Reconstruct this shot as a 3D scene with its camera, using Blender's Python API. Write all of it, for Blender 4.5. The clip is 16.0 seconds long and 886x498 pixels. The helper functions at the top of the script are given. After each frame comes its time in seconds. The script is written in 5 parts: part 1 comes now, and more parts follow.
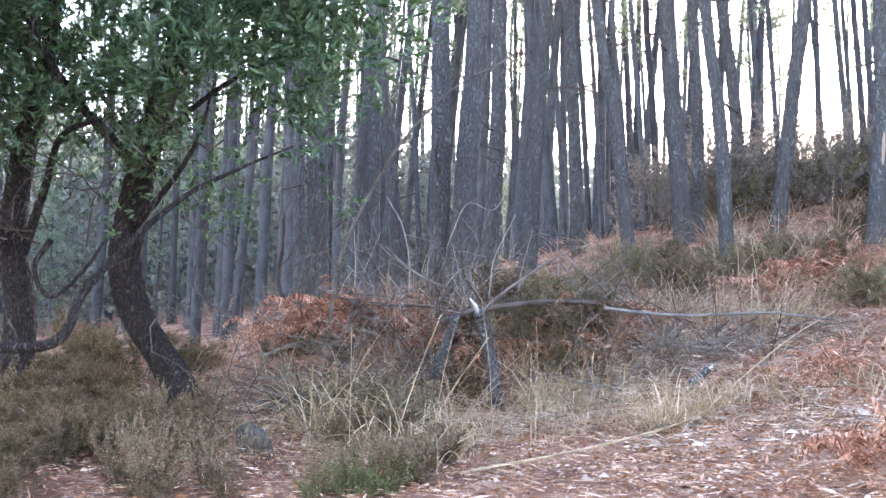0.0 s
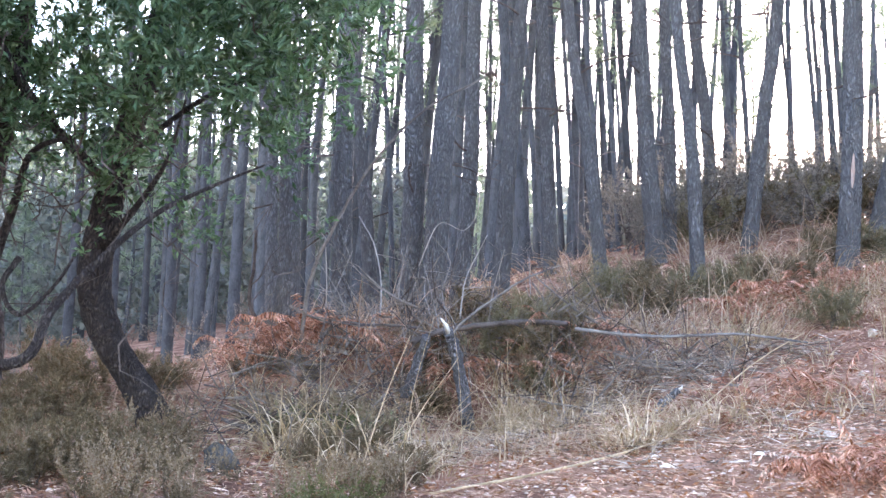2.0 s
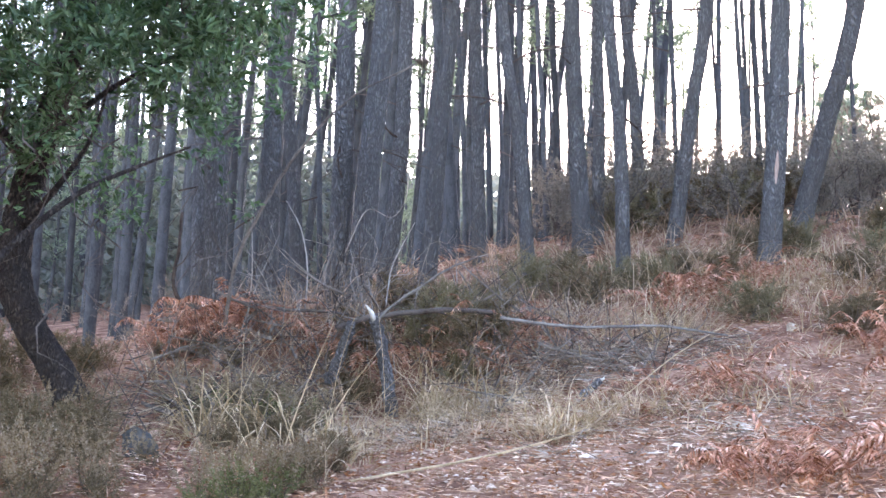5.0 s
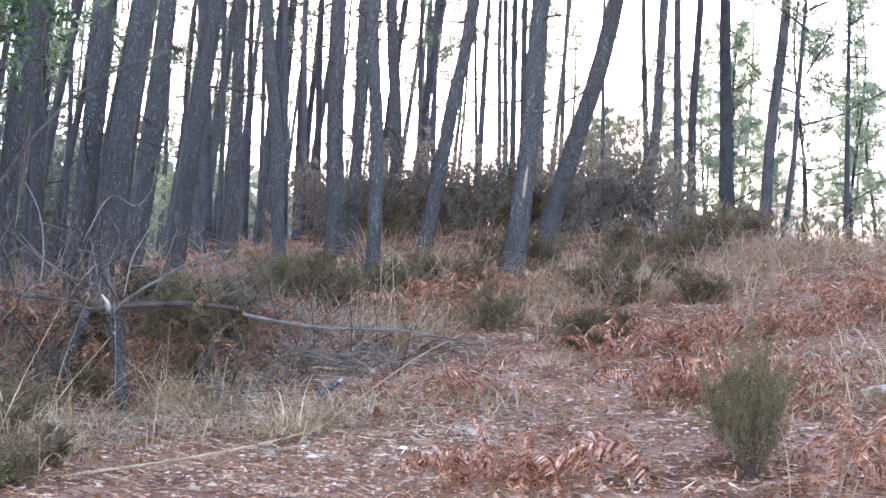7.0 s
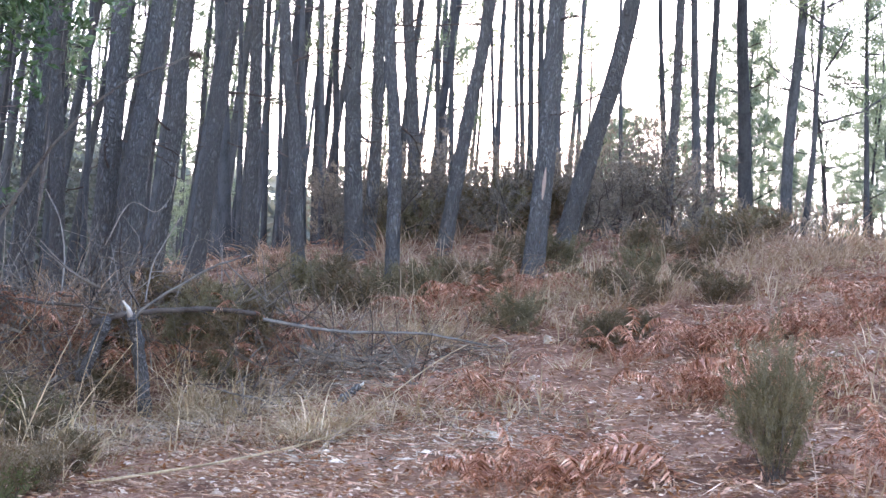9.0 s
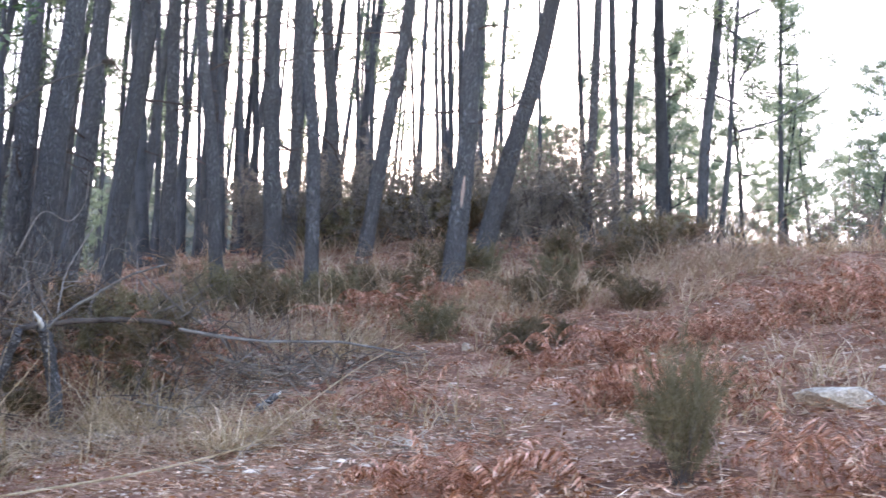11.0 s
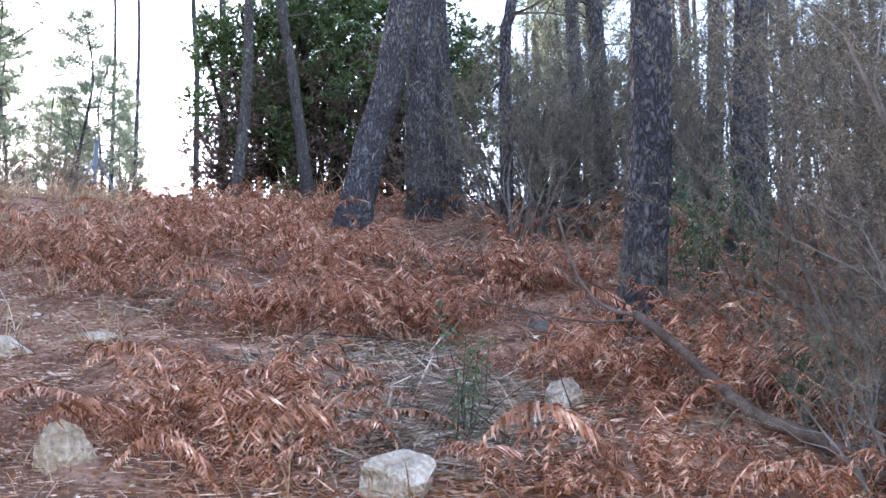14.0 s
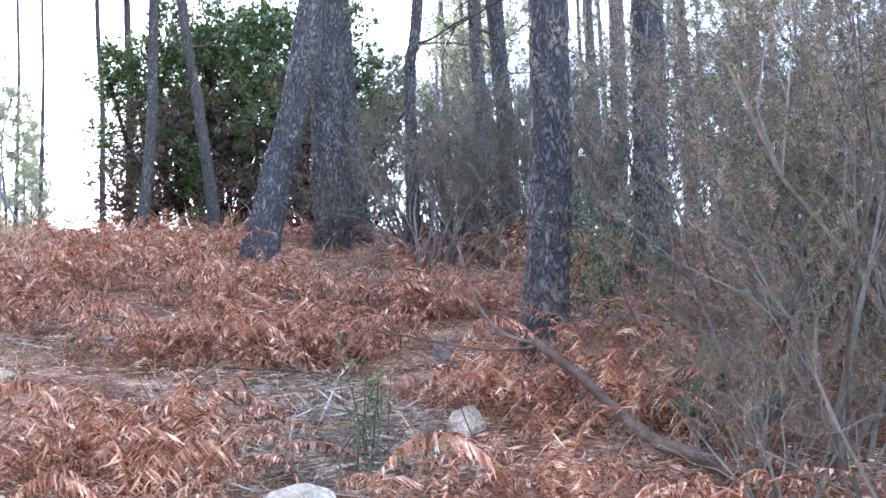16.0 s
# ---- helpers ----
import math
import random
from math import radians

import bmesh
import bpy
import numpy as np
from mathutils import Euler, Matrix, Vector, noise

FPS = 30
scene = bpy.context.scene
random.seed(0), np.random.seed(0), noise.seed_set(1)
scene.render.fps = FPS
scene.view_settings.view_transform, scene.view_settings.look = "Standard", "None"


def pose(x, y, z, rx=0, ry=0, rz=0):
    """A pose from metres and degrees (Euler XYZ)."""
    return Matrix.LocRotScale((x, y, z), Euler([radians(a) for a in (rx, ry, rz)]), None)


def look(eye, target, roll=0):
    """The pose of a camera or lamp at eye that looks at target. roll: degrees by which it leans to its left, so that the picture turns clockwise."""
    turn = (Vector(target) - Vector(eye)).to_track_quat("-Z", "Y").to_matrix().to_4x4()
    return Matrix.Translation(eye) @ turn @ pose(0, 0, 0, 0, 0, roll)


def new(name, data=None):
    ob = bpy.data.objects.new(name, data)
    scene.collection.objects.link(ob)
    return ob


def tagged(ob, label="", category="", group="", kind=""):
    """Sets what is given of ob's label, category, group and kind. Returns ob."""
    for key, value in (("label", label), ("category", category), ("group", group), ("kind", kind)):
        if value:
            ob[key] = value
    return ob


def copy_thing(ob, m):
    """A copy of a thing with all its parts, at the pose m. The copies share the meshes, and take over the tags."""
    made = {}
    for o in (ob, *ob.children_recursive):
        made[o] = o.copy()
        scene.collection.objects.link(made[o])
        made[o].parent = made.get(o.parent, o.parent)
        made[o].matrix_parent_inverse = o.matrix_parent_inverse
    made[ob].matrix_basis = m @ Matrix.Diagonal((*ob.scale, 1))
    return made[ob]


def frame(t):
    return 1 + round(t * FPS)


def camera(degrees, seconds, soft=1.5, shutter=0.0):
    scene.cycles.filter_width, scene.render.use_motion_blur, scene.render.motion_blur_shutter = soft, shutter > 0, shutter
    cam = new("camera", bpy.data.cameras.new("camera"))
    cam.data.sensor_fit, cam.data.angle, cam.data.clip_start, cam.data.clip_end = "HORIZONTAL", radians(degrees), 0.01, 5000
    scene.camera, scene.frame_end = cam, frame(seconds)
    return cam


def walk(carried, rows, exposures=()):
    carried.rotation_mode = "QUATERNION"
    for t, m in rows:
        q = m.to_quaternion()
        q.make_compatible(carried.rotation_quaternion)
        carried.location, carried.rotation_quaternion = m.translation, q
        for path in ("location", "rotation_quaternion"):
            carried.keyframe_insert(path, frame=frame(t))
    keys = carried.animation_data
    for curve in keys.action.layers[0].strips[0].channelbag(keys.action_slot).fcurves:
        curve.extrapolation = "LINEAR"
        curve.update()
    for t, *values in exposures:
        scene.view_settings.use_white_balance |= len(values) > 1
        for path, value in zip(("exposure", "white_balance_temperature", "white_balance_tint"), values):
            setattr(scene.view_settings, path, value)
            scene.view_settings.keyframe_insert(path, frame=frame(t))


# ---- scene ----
cam = camera(39.6, 16.0, 1.5, 0.2)
PATH = [
    (0, (0.422, 0.141, 1.314), (0.351, 2.121, 1.584), 2.2),
    (0.5, (0.43, 0.134, 1.32), (0.37, 2.113, 1.601), 2.4),
    (1, (0.42, 0.134, 1.323), (0.358, 2.111, 1.619), 2.6),
    (1.5, (0.435, 0.136, 1.324), (0.383, 2.113, 1.621), 2.5),
    (2, (0.449, 0.138, 1.326), (0.417, 2.115, 1.627), 2.4),
    (2.5, (0.453, 0.137, 1.322), (0.437, 2.114, 1.628), 2.2),
    (3, (0.451, 0.14, 1.331), (0.443, 2.116, 1.638), 2.0),
    (5.3, (0.486, 0.146, 1.339), (0.608, 2.121, 1.623), 3.6),
    (5.5, (0.495, 0.153, 1.336), (0.649, 2.125, 1.63), 3.9),
    (6, (0.533, 0.148, 1.343), (0.778, 2.109, 1.653), 4.3),
    (6.5, (0.591, 0.153, 1.352), (0.975, 2.091, 1.662), 4.6),
    (7, (0.596, 0.142, 1.343), (1.055, 2.064, 1.655), 4.9),
    (7.5, (0.582, 0.149, 1.349), (1.009, 2.077, 1.667), 4.9),
    (8, (0.585, 0.152, 1.347), (1.003, 2.082, 1.66), 4.5),
    (10.5, (0.573, 0.16, 1.352), (1.043, 2.078, 1.67), 4.0),
    (11, (0.629, 0.127, 1.353), (1.176, 2.021, 1.687), 3.6),
    (11.5, (0.692, 0.09, 1.376), (1.513, 1.882, 1.711), 3.3),
    (12, (0.759, 0.08, 1.376), (1.79, 1.762, 1.707), 2.6),
    (12.5, (0.843, 0.076, 1.393), (2.166, 1.529, 1.767), 2.8),
    (13, (0.88, 0.091, 1.391), (2.372, 1.391, 1.683), 1.3),
    (13.5, (0.905, 0.088, 1.393), (2.451, 1.321, 1.694), 1.1),
    (14, (0.912, 0.08, 1.393), (2.479, 1.286, 1.69), 1.0),
    (14.5, (0.925, 0.062, 1.396), (2.504, 1.251, 1.7), 0.9),
    (15, (0.929, 0.05, 1.394), (2.518, 1.221, 1.717), 0.5),
    (15.5, (0.927, 0.03, 1.395), (2.544, 1.162, 1.718), -0.0),
    (16, (0.931, 0.018, 1.401), (2.572, 1.108, 1.743), -0.6),
]
walk(cam, [(t, look(eye, target, roll)) for t, eye, target, roll in PATH], [(0, 3.66, 6300, 26), (3, 3.63, 6300, 26), (8, 3.14, 6300, 26), (11, 2.95, 6300, 26), (12, 2.35, 6300, 26), (12.5, 2.4, 6300, 26), (13, 2.45, 6300, 26), (14.5, 3.16, 6300, 26), (16, 3.4, 6300, 26)])

# ---- light ----
SUN_AZ, SUN_EL = radians(14.6), radians(14.5)
world = bpy.data.worlds.new("sky")
scene.world = world
world.use_nodes = True
wn = world.node_tree
sky = wn.nodes.new("ShaderNodeTexSky")
sky.sky_type, sky.sun_disc = "NISHITA", False
sky.sun_elevation, sky.sun_rotation = SUN_EL, SUN_AZ
sky.air_density, sky.dust_density, sky.ozone_density = 1.0, 0.7, 1.2
wn.links.new(sky.outputs[0], wn.nodes["Background"].inputs[0])
wn.nodes["Background"].inputs[1].default_value = 0.15
sun = new("sun", bpy.data.lights.new("sun", "SUN"))
sun.data.energy, sun.data.angle, sun.data.color = 2.5, radians(12), (1.0, 0.93, 0.84)
sun.matrix_world = look((0, 0, 0), (-math.sin(SUN_AZ) * math.cos(SUN_EL), -math.cos(SUN_AZ) * math.cos(SUN_EL), -math.sin(SUN_EL)))


# ---- materials ----
def surface(name, low, high, third=None, rough=0.8, scale=6.0, fine=60.0, bump=0.3, spread=0.25, island=False, gloss=0.25, stretch=(1, 1, 1), through_light=0.0):
    """Colour between low and high by a coarse and a fine noise, a third colour in patches, and a shift by object or by island."""
    m = bpy.data.materials.new(name)
    m.use_nodes = True
    n, l = m.node_tree.nodes, m.node_tree.links
    bsdf = n["Principled BSDF"]
    co = n.new("ShaderNodeTexCoord")
    mp = n.new("ShaderNodeMapping")
    mp.inputs["Scale"].default_value = stretch
    l.new(co.outputs["Object"], mp.inputs[0])
    coarse, grain = n.new("ShaderNodeTexNoise"), n.new("ShaderNodeTexNoise")
    for t, s in ((coarse, scale), (grain, fine)):
        t.inputs["Scale"].default_value, t.inputs["Detail"].default_value = s, 4
        l.new(mp.outputs[0], t.inputs["Vector"])
    add = n.new("ShaderNodeMath")
    add.operation = "MULTIPLY_ADD"
    l.new(grain.outputs[0], add.inputs[0])
    add.inputs[1].default_value = 0.7
    l.new(coarse.outputs[0], add.inputs[2])
    ramp = n.new("ShaderNodeValToRGB")
    ramp.color_ramp.elements[0].position, ramp.color_ramp.elements[0].color = 0.62, (*low, 1)
    ramp.color_ramp.elements[1].position, ramp.color_ramp.elements[1].color = 1.08 if third is None else 0.9, (*high, 1)
    if third is not None:
        e = ramp.color_ramp.elements.new(1.0)
        e.color = (*third, 1)
    l.new(add.outputs[0], ramp.inputs[0])
    info = n.new("ShaderNodeNewGeometry" if island else "ShaderNodeObjectInfo")
    rnd = info.outputs["Random Per Island" if island else "Random"]
    hsv = n.new("ShaderNodeHueSaturation")
    val = n.new("ShaderNodeMapRange")
    val.inputs["To Min"].default_value, val.inputs["To Max"].default_value = 1 - spread, 1 + spread
    l.new(rnd, val.inputs[0])
    l.new(val.outputs[0], hsv.inputs["Value"])
    sat = n.new("ShaderNodeMapRange")
    sat.inputs["To Min"].default_value, sat.inputs["To Max"].default_value = 1.15, 0.75
    l.new(rnd, sat.inputs[0])
    l.new(sat.outputs[0], hsv.inputs["Saturation"])
    l.new(ramp.outputs[0], hsv.inputs["Color"])
    l.new(hsv.outputs[0], bsdf.inputs["Base Color"])
    bsdf.inputs["Roughness"].default_value = rough
    bsdf.inputs["Specular IOR Level"].default_value = gloss
    if bump:
        b = n.new("ShaderNodeBump")
        b.inputs["Strength"].default_value, b.inputs["Distance"].default_value = bump, 0.02
        l.new(add.outputs[0], b.inputs["Height"])
        l.new(b.outputs[0], bsdf.inputs["Normal"])
    if through_light:
        tr = n.new("ShaderNodeBsdfTranslucent")
        l.new(hsv.outputs[0], tr.inputs[0])
        mix = n.new("ShaderNodeMixShader")
        mix.inputs[0].default_value = through_light
        l.new(bsdf.outputs[0], mix.inputs[1])
        l.new(tr.outputs[0], mix.inputs[2])
        l.new(mix.outputs[0], n["Material Output"].inputs[0])
    return m


def bark(name, plate, edge, furrow, scale=44.0, tall=0.5):
    """Plated pine bark: small uneven plates, each of its own shade, divided by dark furrows."""
    m = surface(name, plate, edge, None, 0.95, 9, 60, 0.9, 0.2, stretch=(1, 1, tall), gloss=0.12)
    n, l = m.node_tree.nodes, m.node_tree.links
    bsdf = n["Principled BSDF"]
    mp = [x for x in n if x.bl_idname == "ShaderNodeMapping"][0]
    nz = [x for x in n if x.bl_idname == "ShaderNodeTexNoise"][0]
    warp = n.new("ShaderNodeMixRGB")
    warp.inputs[0].default_value = 0.2
    l.new(mp.outputs[0], warp.inputs[1])
    l.new(nz.outputs[1], warp.inputs[2])
    cell, edges = n.new("ShaderNodeTexVoronoi"), n.new("ShaderNodeTexVoronoi")
    edges.feature = "DISTANCE_TO_EDGE"
    for v in (cell, edges):
        v.inputs["Scale"].default_value = scale
        l.new(warp.outputs[0], v.inputs["Vector"])
    shade = n.new("ShaderNodeMapRange")
    shade.inputs["To Min"].default_value, shade.inputs["To Max"].default_value = 0.78, 1.2
    l.new(cell.outputs["Color"], shade.inputs[0])
    hsv = n.new("ShaderNodeHueSaturation")
    l.new(shade.outputs[0], hsv.inputs["Value"])
    l.new(bsdf.inputs["Base Color"].links[0].from_socket, hsv.inputs["Color"])
    mask = n.new("ShaderNodeMapRange")
    mask.inputs["From Max"].default_value = 0.42
    l.new(edges.outputs["Distance"], mask.inputs[0])
    mix = n.new("ShaderNodeMixRGB")
    mix.inputs[1].default_value = (*furrow, 1)
    l.new(mask.outputs[0], mix.inputs[0])
    l.new(hsv.outputs[0], mix.inputs[2])
    l.new(mix.outputs[0], bsdf.inputs["Base Color"])
    b = n.new("ShaderNodeBump")
    b.inputs["Strength"].default_value, b.inputs["Distance"].default_value = 1.0, 0.03
    l.new(mask.outputs[0], b.inputs["Height"])
    l.new(bsdf.inputs["Normal"].links[0].from_socket, b.inputs["Normal"])
    l.new(b.outputs[0], bsdf.inputs["Normal"])
    return m


# Bark tones of near and stand pines lightened to stand in for veiling glare.
BARK = bark("pine_bark", (0.165, 0.152, 0.155), (0.31, 0.292, 0.3), (0.06, 0.054, 0.055), 34, 0.4)
BARK_STAND = bark("stand_pine_bark", (0.163, 0.151, 0.146), (0.265, 0.249, 0.241), (0.107, 0.097, 0.092), 42, 0.3)
# Darker copy of the pine bark: the forest's shade is put into the colour.
BARK_FAR_SHADED = surface("far_pine_bark_shaded", (0.04, 0.039, 0.04), (0.088, 0.085, 0.087), None, 0.9, 9, 60, 0.5, 0.3, stretch=(1, 1, 0.4), gloss=0.1)
BARK_DARK = bark("dark_bark", (0.075, 0.06, 0.054), (0.18, 0.148, 0.134), (0.04, 0.032, 0.03), 40, 0.42)
SCAR = surface("scarred_wood", (0.24, 0.145, 0.105), (0.39, 0.26, 0.2), rough=0.8, gloss=0.1)
# Needle colours lightened, the young pines' most, to stand in for haze over them.
NEEDLES = surface("pine_needles", (0.1, 0.14, 0.08), (0.2, 0.24, 0.14), rough=0.7, bump=0, spread=0.3, island=True, through_light=0.5)
YOUNG = surface("young_pine_needles", (0.14, 0.19, 0.11), (0.26, 0.31, 0.2), rough=0.7, bump=0, spread=0.3, island=True, through_light=0.5)
LEAF = surface("evergreen_leaves", (0.036, 0.083, 0.032), (0.11, 0.185, 0.074), rough=0.38, bump=0, spread=0.6, island=True, gloss=0.4, through_light=0.36)
LAUREL = surface("laurel_leaves", (0.042, 0.08, 0.024), (0.115, 0.175, 0.056), rough=0.42, bump=0, spread=0.5, island=True, gloss=0.45, through_light=0.34)
HEATH = surface("heath_foliage", (0.13, 0.105, 0.078), (0.245, 0.203, 0.156), (0.25, 0.187, 0.14), rough=0.85, bump=0, spread=0.35, island=True, through_light=0.36)
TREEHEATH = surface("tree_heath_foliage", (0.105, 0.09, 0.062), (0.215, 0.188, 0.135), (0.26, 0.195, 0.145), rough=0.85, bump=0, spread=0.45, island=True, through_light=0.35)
BROOM = surface("broom_foliage", (0.145, 0.115, 0.055), (0.26, 0.21, 0.11), rough=0.85, bump=0, spread=0.4, island=True, through_light=0.3)
HEATHER = surface("heather_foliage", (0.11, 0.08, 0.038), (0.2, 0.145, 0.075), (0.26, 0.145, 0.088), rough=0.85, bump=0, spread=0.45, island=True, through_light=0.3)
GREENHEATH = surface("fresh_heather_foliage", (0.115, 0.122, 0.04), (0.22, 0.22, 0.085), rough=0.85, bump=0, spread=0.4, island=True, through_light=0.3)
BLOOM = surface("dry_heather_blooms", (0.165, 0.11, 0.062), (0.33, 0.238, 0.142), rough=0.85, bump=0, spread=0.35, island=True, through_light=0.3)
FERN = surface("dead_bracken", (0.25, 0.092, 0.05), (0.55, 0.238, 0.126), (0.76, 0.5, 0.33), rough=0.8, scale=5, fine=30, bump=0, spread=0.75, island=True, through_light=0.32, gloss=0.12)
STRAW = surface("dry_grass", (0.39, 0.26, 0.13), (0.72, 0.53, 0.315), rough=0.6, bump=0, spread=0.4, island=True, through_light=0.35)
LITTER = surface("fallen_needles", (0.16, 0.078, 0.044), (0.54, 0.31, 0.19), (0.72, 0.5, 0.35), rough=0.9, bump=0, spread=0.65, island=True, gloss=0.1)
TWIGS = surface("twig_scraps", (0.1, 0.071, 0.052), (0.37, 0.275, 0.205), (0.5, 0.39, 0.3), rough=0.9, bump=0, spread=0.6, island=True, gloss=0.1)
CHIPS = surface("stone_chips", (0.4, 0.265, 0.18), (0.72, 0.53, 0.39), rough=0.9, bump=0.2, spread=0.4, island=True, gloss=0.1)
STONE = surface("pale_stone", (0.28, 0.205, 0.145), (0.53, 0.42, 0.315), (0.68, 0.57, 0.45), rough=0.95, scale=9, fine=60, bump=1.0, spread=0.12, gloss=0.05)
DARKSTONE = surface("dark_stone", (0.09, 0.08, 0.07), (0.2, 0.18, 0.158), rough=0.95, scale=7, fine=45, bump=0.6, gloss=0.08)
DARKROCK = surface("dark_rock", (0.05, 0.046, 0.042), (0.12, 0.11, 0.1), rough=0.95, scale=7, fine=45, bump=0.6, gloss=0.06)
DEADWOOD = surface("grey_deadwood", (0.17, 0.138, 0.115), (0.41, 0.345, 0.295), rough=0.9, scale=9, fine=80, bump=0.5, spread=0.4, gloss=0.1, stretch=(1, 1, 0.5))
POLEWOOD = surface("weathered_pole", (0.11, 0.092, 0.082), (0.26, 0.225, 0.2), rough=0.9, scale=9, fine=80, bump=0.5, gloss=0.1)
DARKWOOD = surface("dark_deadwood", (0.05, 0.036, 0.03), (0.13, 0.1, 0.085), rough=0.95, scale=9, fine=80, bump=0.5, spread=0.3, gloss=0.08)
BROWNWOOD = surface("brown_deadwood", (0.075, 0.047, 0.034), (0.18, 0.118, 0.088), rough=0.9, scale=9, fine=80, bump=0.5, spread=0.2, gloss=0.1)
HEATHWOOD = surface("heath_stems", (0.09, 0.076, 0.064), (0.2, 0.172, 0.148), rough=0.9, bump=0, spread=0.3, gloss=0.1)
BARE = surface("bare_wood", (0.2, 0.17, 0.15), (0.38, 0.34, 0.31), rough=0.7, scale=14, fine=90, bump=0.3)
LICHEN = bark("lichened_bark", (0.27, 0.262, 0.268), (0.52, 0.51, 0.525), (0.11, 0.1, 0.1), 50)
WHITEWOOD = surface("broken_white_wood", (0.5, 0.43, 0.35), (0.78, 0.71, 0.62), rough=0.7, scale=14, fine=90, bump=0.3)
STEEL = surface("galvanised_steel", (0.1, 0.12, 0.15), (0.17, 0.2, 0.24), rough=0.5, bump=0.1, gloss=0.4)
SCRAPS = surface("bracken_scraps", (0.22, 0.085, 0.044), (0.5, 0.235, 0.125), rough=0.85, bump=0, spread=0.5, island=True, gloss=0.1)
# Greyer than the needles: aerial haze over the ridge is put into the colour.
FARLEAF_HAZED = surface("far_foliage_hazed", (0.1, 0.11, 0.09), (0.19, 0.2, 0.165), rough=0.9, scale=0.2, fine=2, bump=0, spread=0.3, island=True, through_light=0.3)
BENT = surface("brown_bents", (0.31, 0.175, 0.1), (0.6, 0.4, 0.25), rough=0.7, bump=0, spread=0.4, island=True, through_light=0.35)
DEADLEAF = surface("withered_leaves", (0.085, 0.056, 0.044), (0.18, 0.122, 0.095), rough=0.85, bump=0, spread=0.4, island=True, through_light=0.2)
CONE = surface("pine_cone_scales", (0.06, 0.045, 0.035), (0.16, 0.12, 0.09), rough=0.8)


# ---- ground ----
HUMPS = ((0.14, 0.24, -0.37, 0.08, 0.79, 0.92), (-0.23, 0.15, 0.05, 0.01, -0.51, 0.31), (0.17, 0.37, -0.17, 0.17, 0.2, 0.26),
         (0.59, 0.2, -0.39, -0.37, 0.23, 0.35), (-0.05, -0.25, 0.72, 0.74, -0.03, -0.19), (-0.14, -0.33, -0.14, 0.11, 0.25, 1.05))


def slope(x, y):
    """The hillside: rising to the north-east, with gentle humps, a mound of old slash and a hollow before it; a wooded ridge lies far to the west."""
    x, y = np.asarray(x, float), np.asarray(y, float)
    z = 9 * np.tanh(0.235 * (x * math.sin(radians(48)) + y * math.cos(radians(48))) / 9)
    for j, row in enumerate(HUMPS):
        for i, a in enumerate(row):
            z = z + a * np.exp(-((x + 8 - 4 * i) ** 2 + (y + 2 - 4 * j) ** 2) / (2 * 3.6**2))
    far = np.hypot(x, y)
    west = 1 / (1 + np.exp((np.degrees(np.arctan2(x, y)) - 14) / 5))
    z = z + 26 * west * np.exp(-(((far - 190) / 60) ** 2)) * (y > 0)
    z = z - 0.5 * np.exp(-((x - 12.5) ** 2 + (y - 17.5) ** 2) / (2 * 3.4**2))
    z = z + 0.42 * np.exp(-(((x - 0.2) / 0.8) ** 2 + ((y - 10.1) / 0.5) ** 2) / 2)
    z = z + 0.3 * np.exp(-(((x + 0.9) / 0.4) ** 2 + ((y - 9.8) / 0.3) ** 2) / 2) + 0.2 * np.exp(-(((x - 1.1) / 0.35) ** 2 + ((y - 9.65) / 0.25) ** 2) / 2)
    return z - 0.24 * np.exp(-((x - 0.5) ** 2 + (y - 9.1) ** 2) / (2 * 0.8**2))


def ground(x, y):
    return float(slope(x, y))


TRACK = ((0.9, 6.6, 0.9), (1.7, 5.9, 0.9), (2.5, 6.1, 0.9), (3.4, 7.3, 0.8), (4.2, 8.2, 0.6), (5.0, 7.6, 0.5), (5.15, 6.8, 0.5), (5.0, 6.0, 0.4), (6.2, 6.1, 0.38),
         (7.3, 10.2, 0.7), (6.0, 9.0, 0.6), (5.4, 4.2, 0.42), (4.5, 2.6, 0.42), (4.8, 3.3, 0.25), (2.0, 3.0, 1.5), (1.0, 1.0, 1.5))


def gravel(x, y):
    """How bare and stony the ground is, 0 to 1, along the old track."""
    g = 0
    for a, b, r in TRACK:
        g = g + np.exp(-((x - a) ** 2 + (y - b) ** 2) / (2 * (0.62 * r) ** 2))
    return np.clip(g, 0, 1)


def spaced(a, b, step, grow, far):
    inner = list(np.arange(a, b, step))
    out, s = [b], step
    while out[-1] < far:
        s *= grow
        out.append(out[-1] + s)
    low, s = [a - step], step
    while low[-1] > -far:
        s *= grow
        low.append(low[-1] - s)
    return np.array(low[::-1] + inner + out)


def wrinkle(x, y, z):
    p = Vector((x, y, 0))
    return z + 0.05 * noise.noise(p * 1.3) + 0.03 * noise.noise(p * 4.1) + 0.018 * noise.noise(p * 11.0)


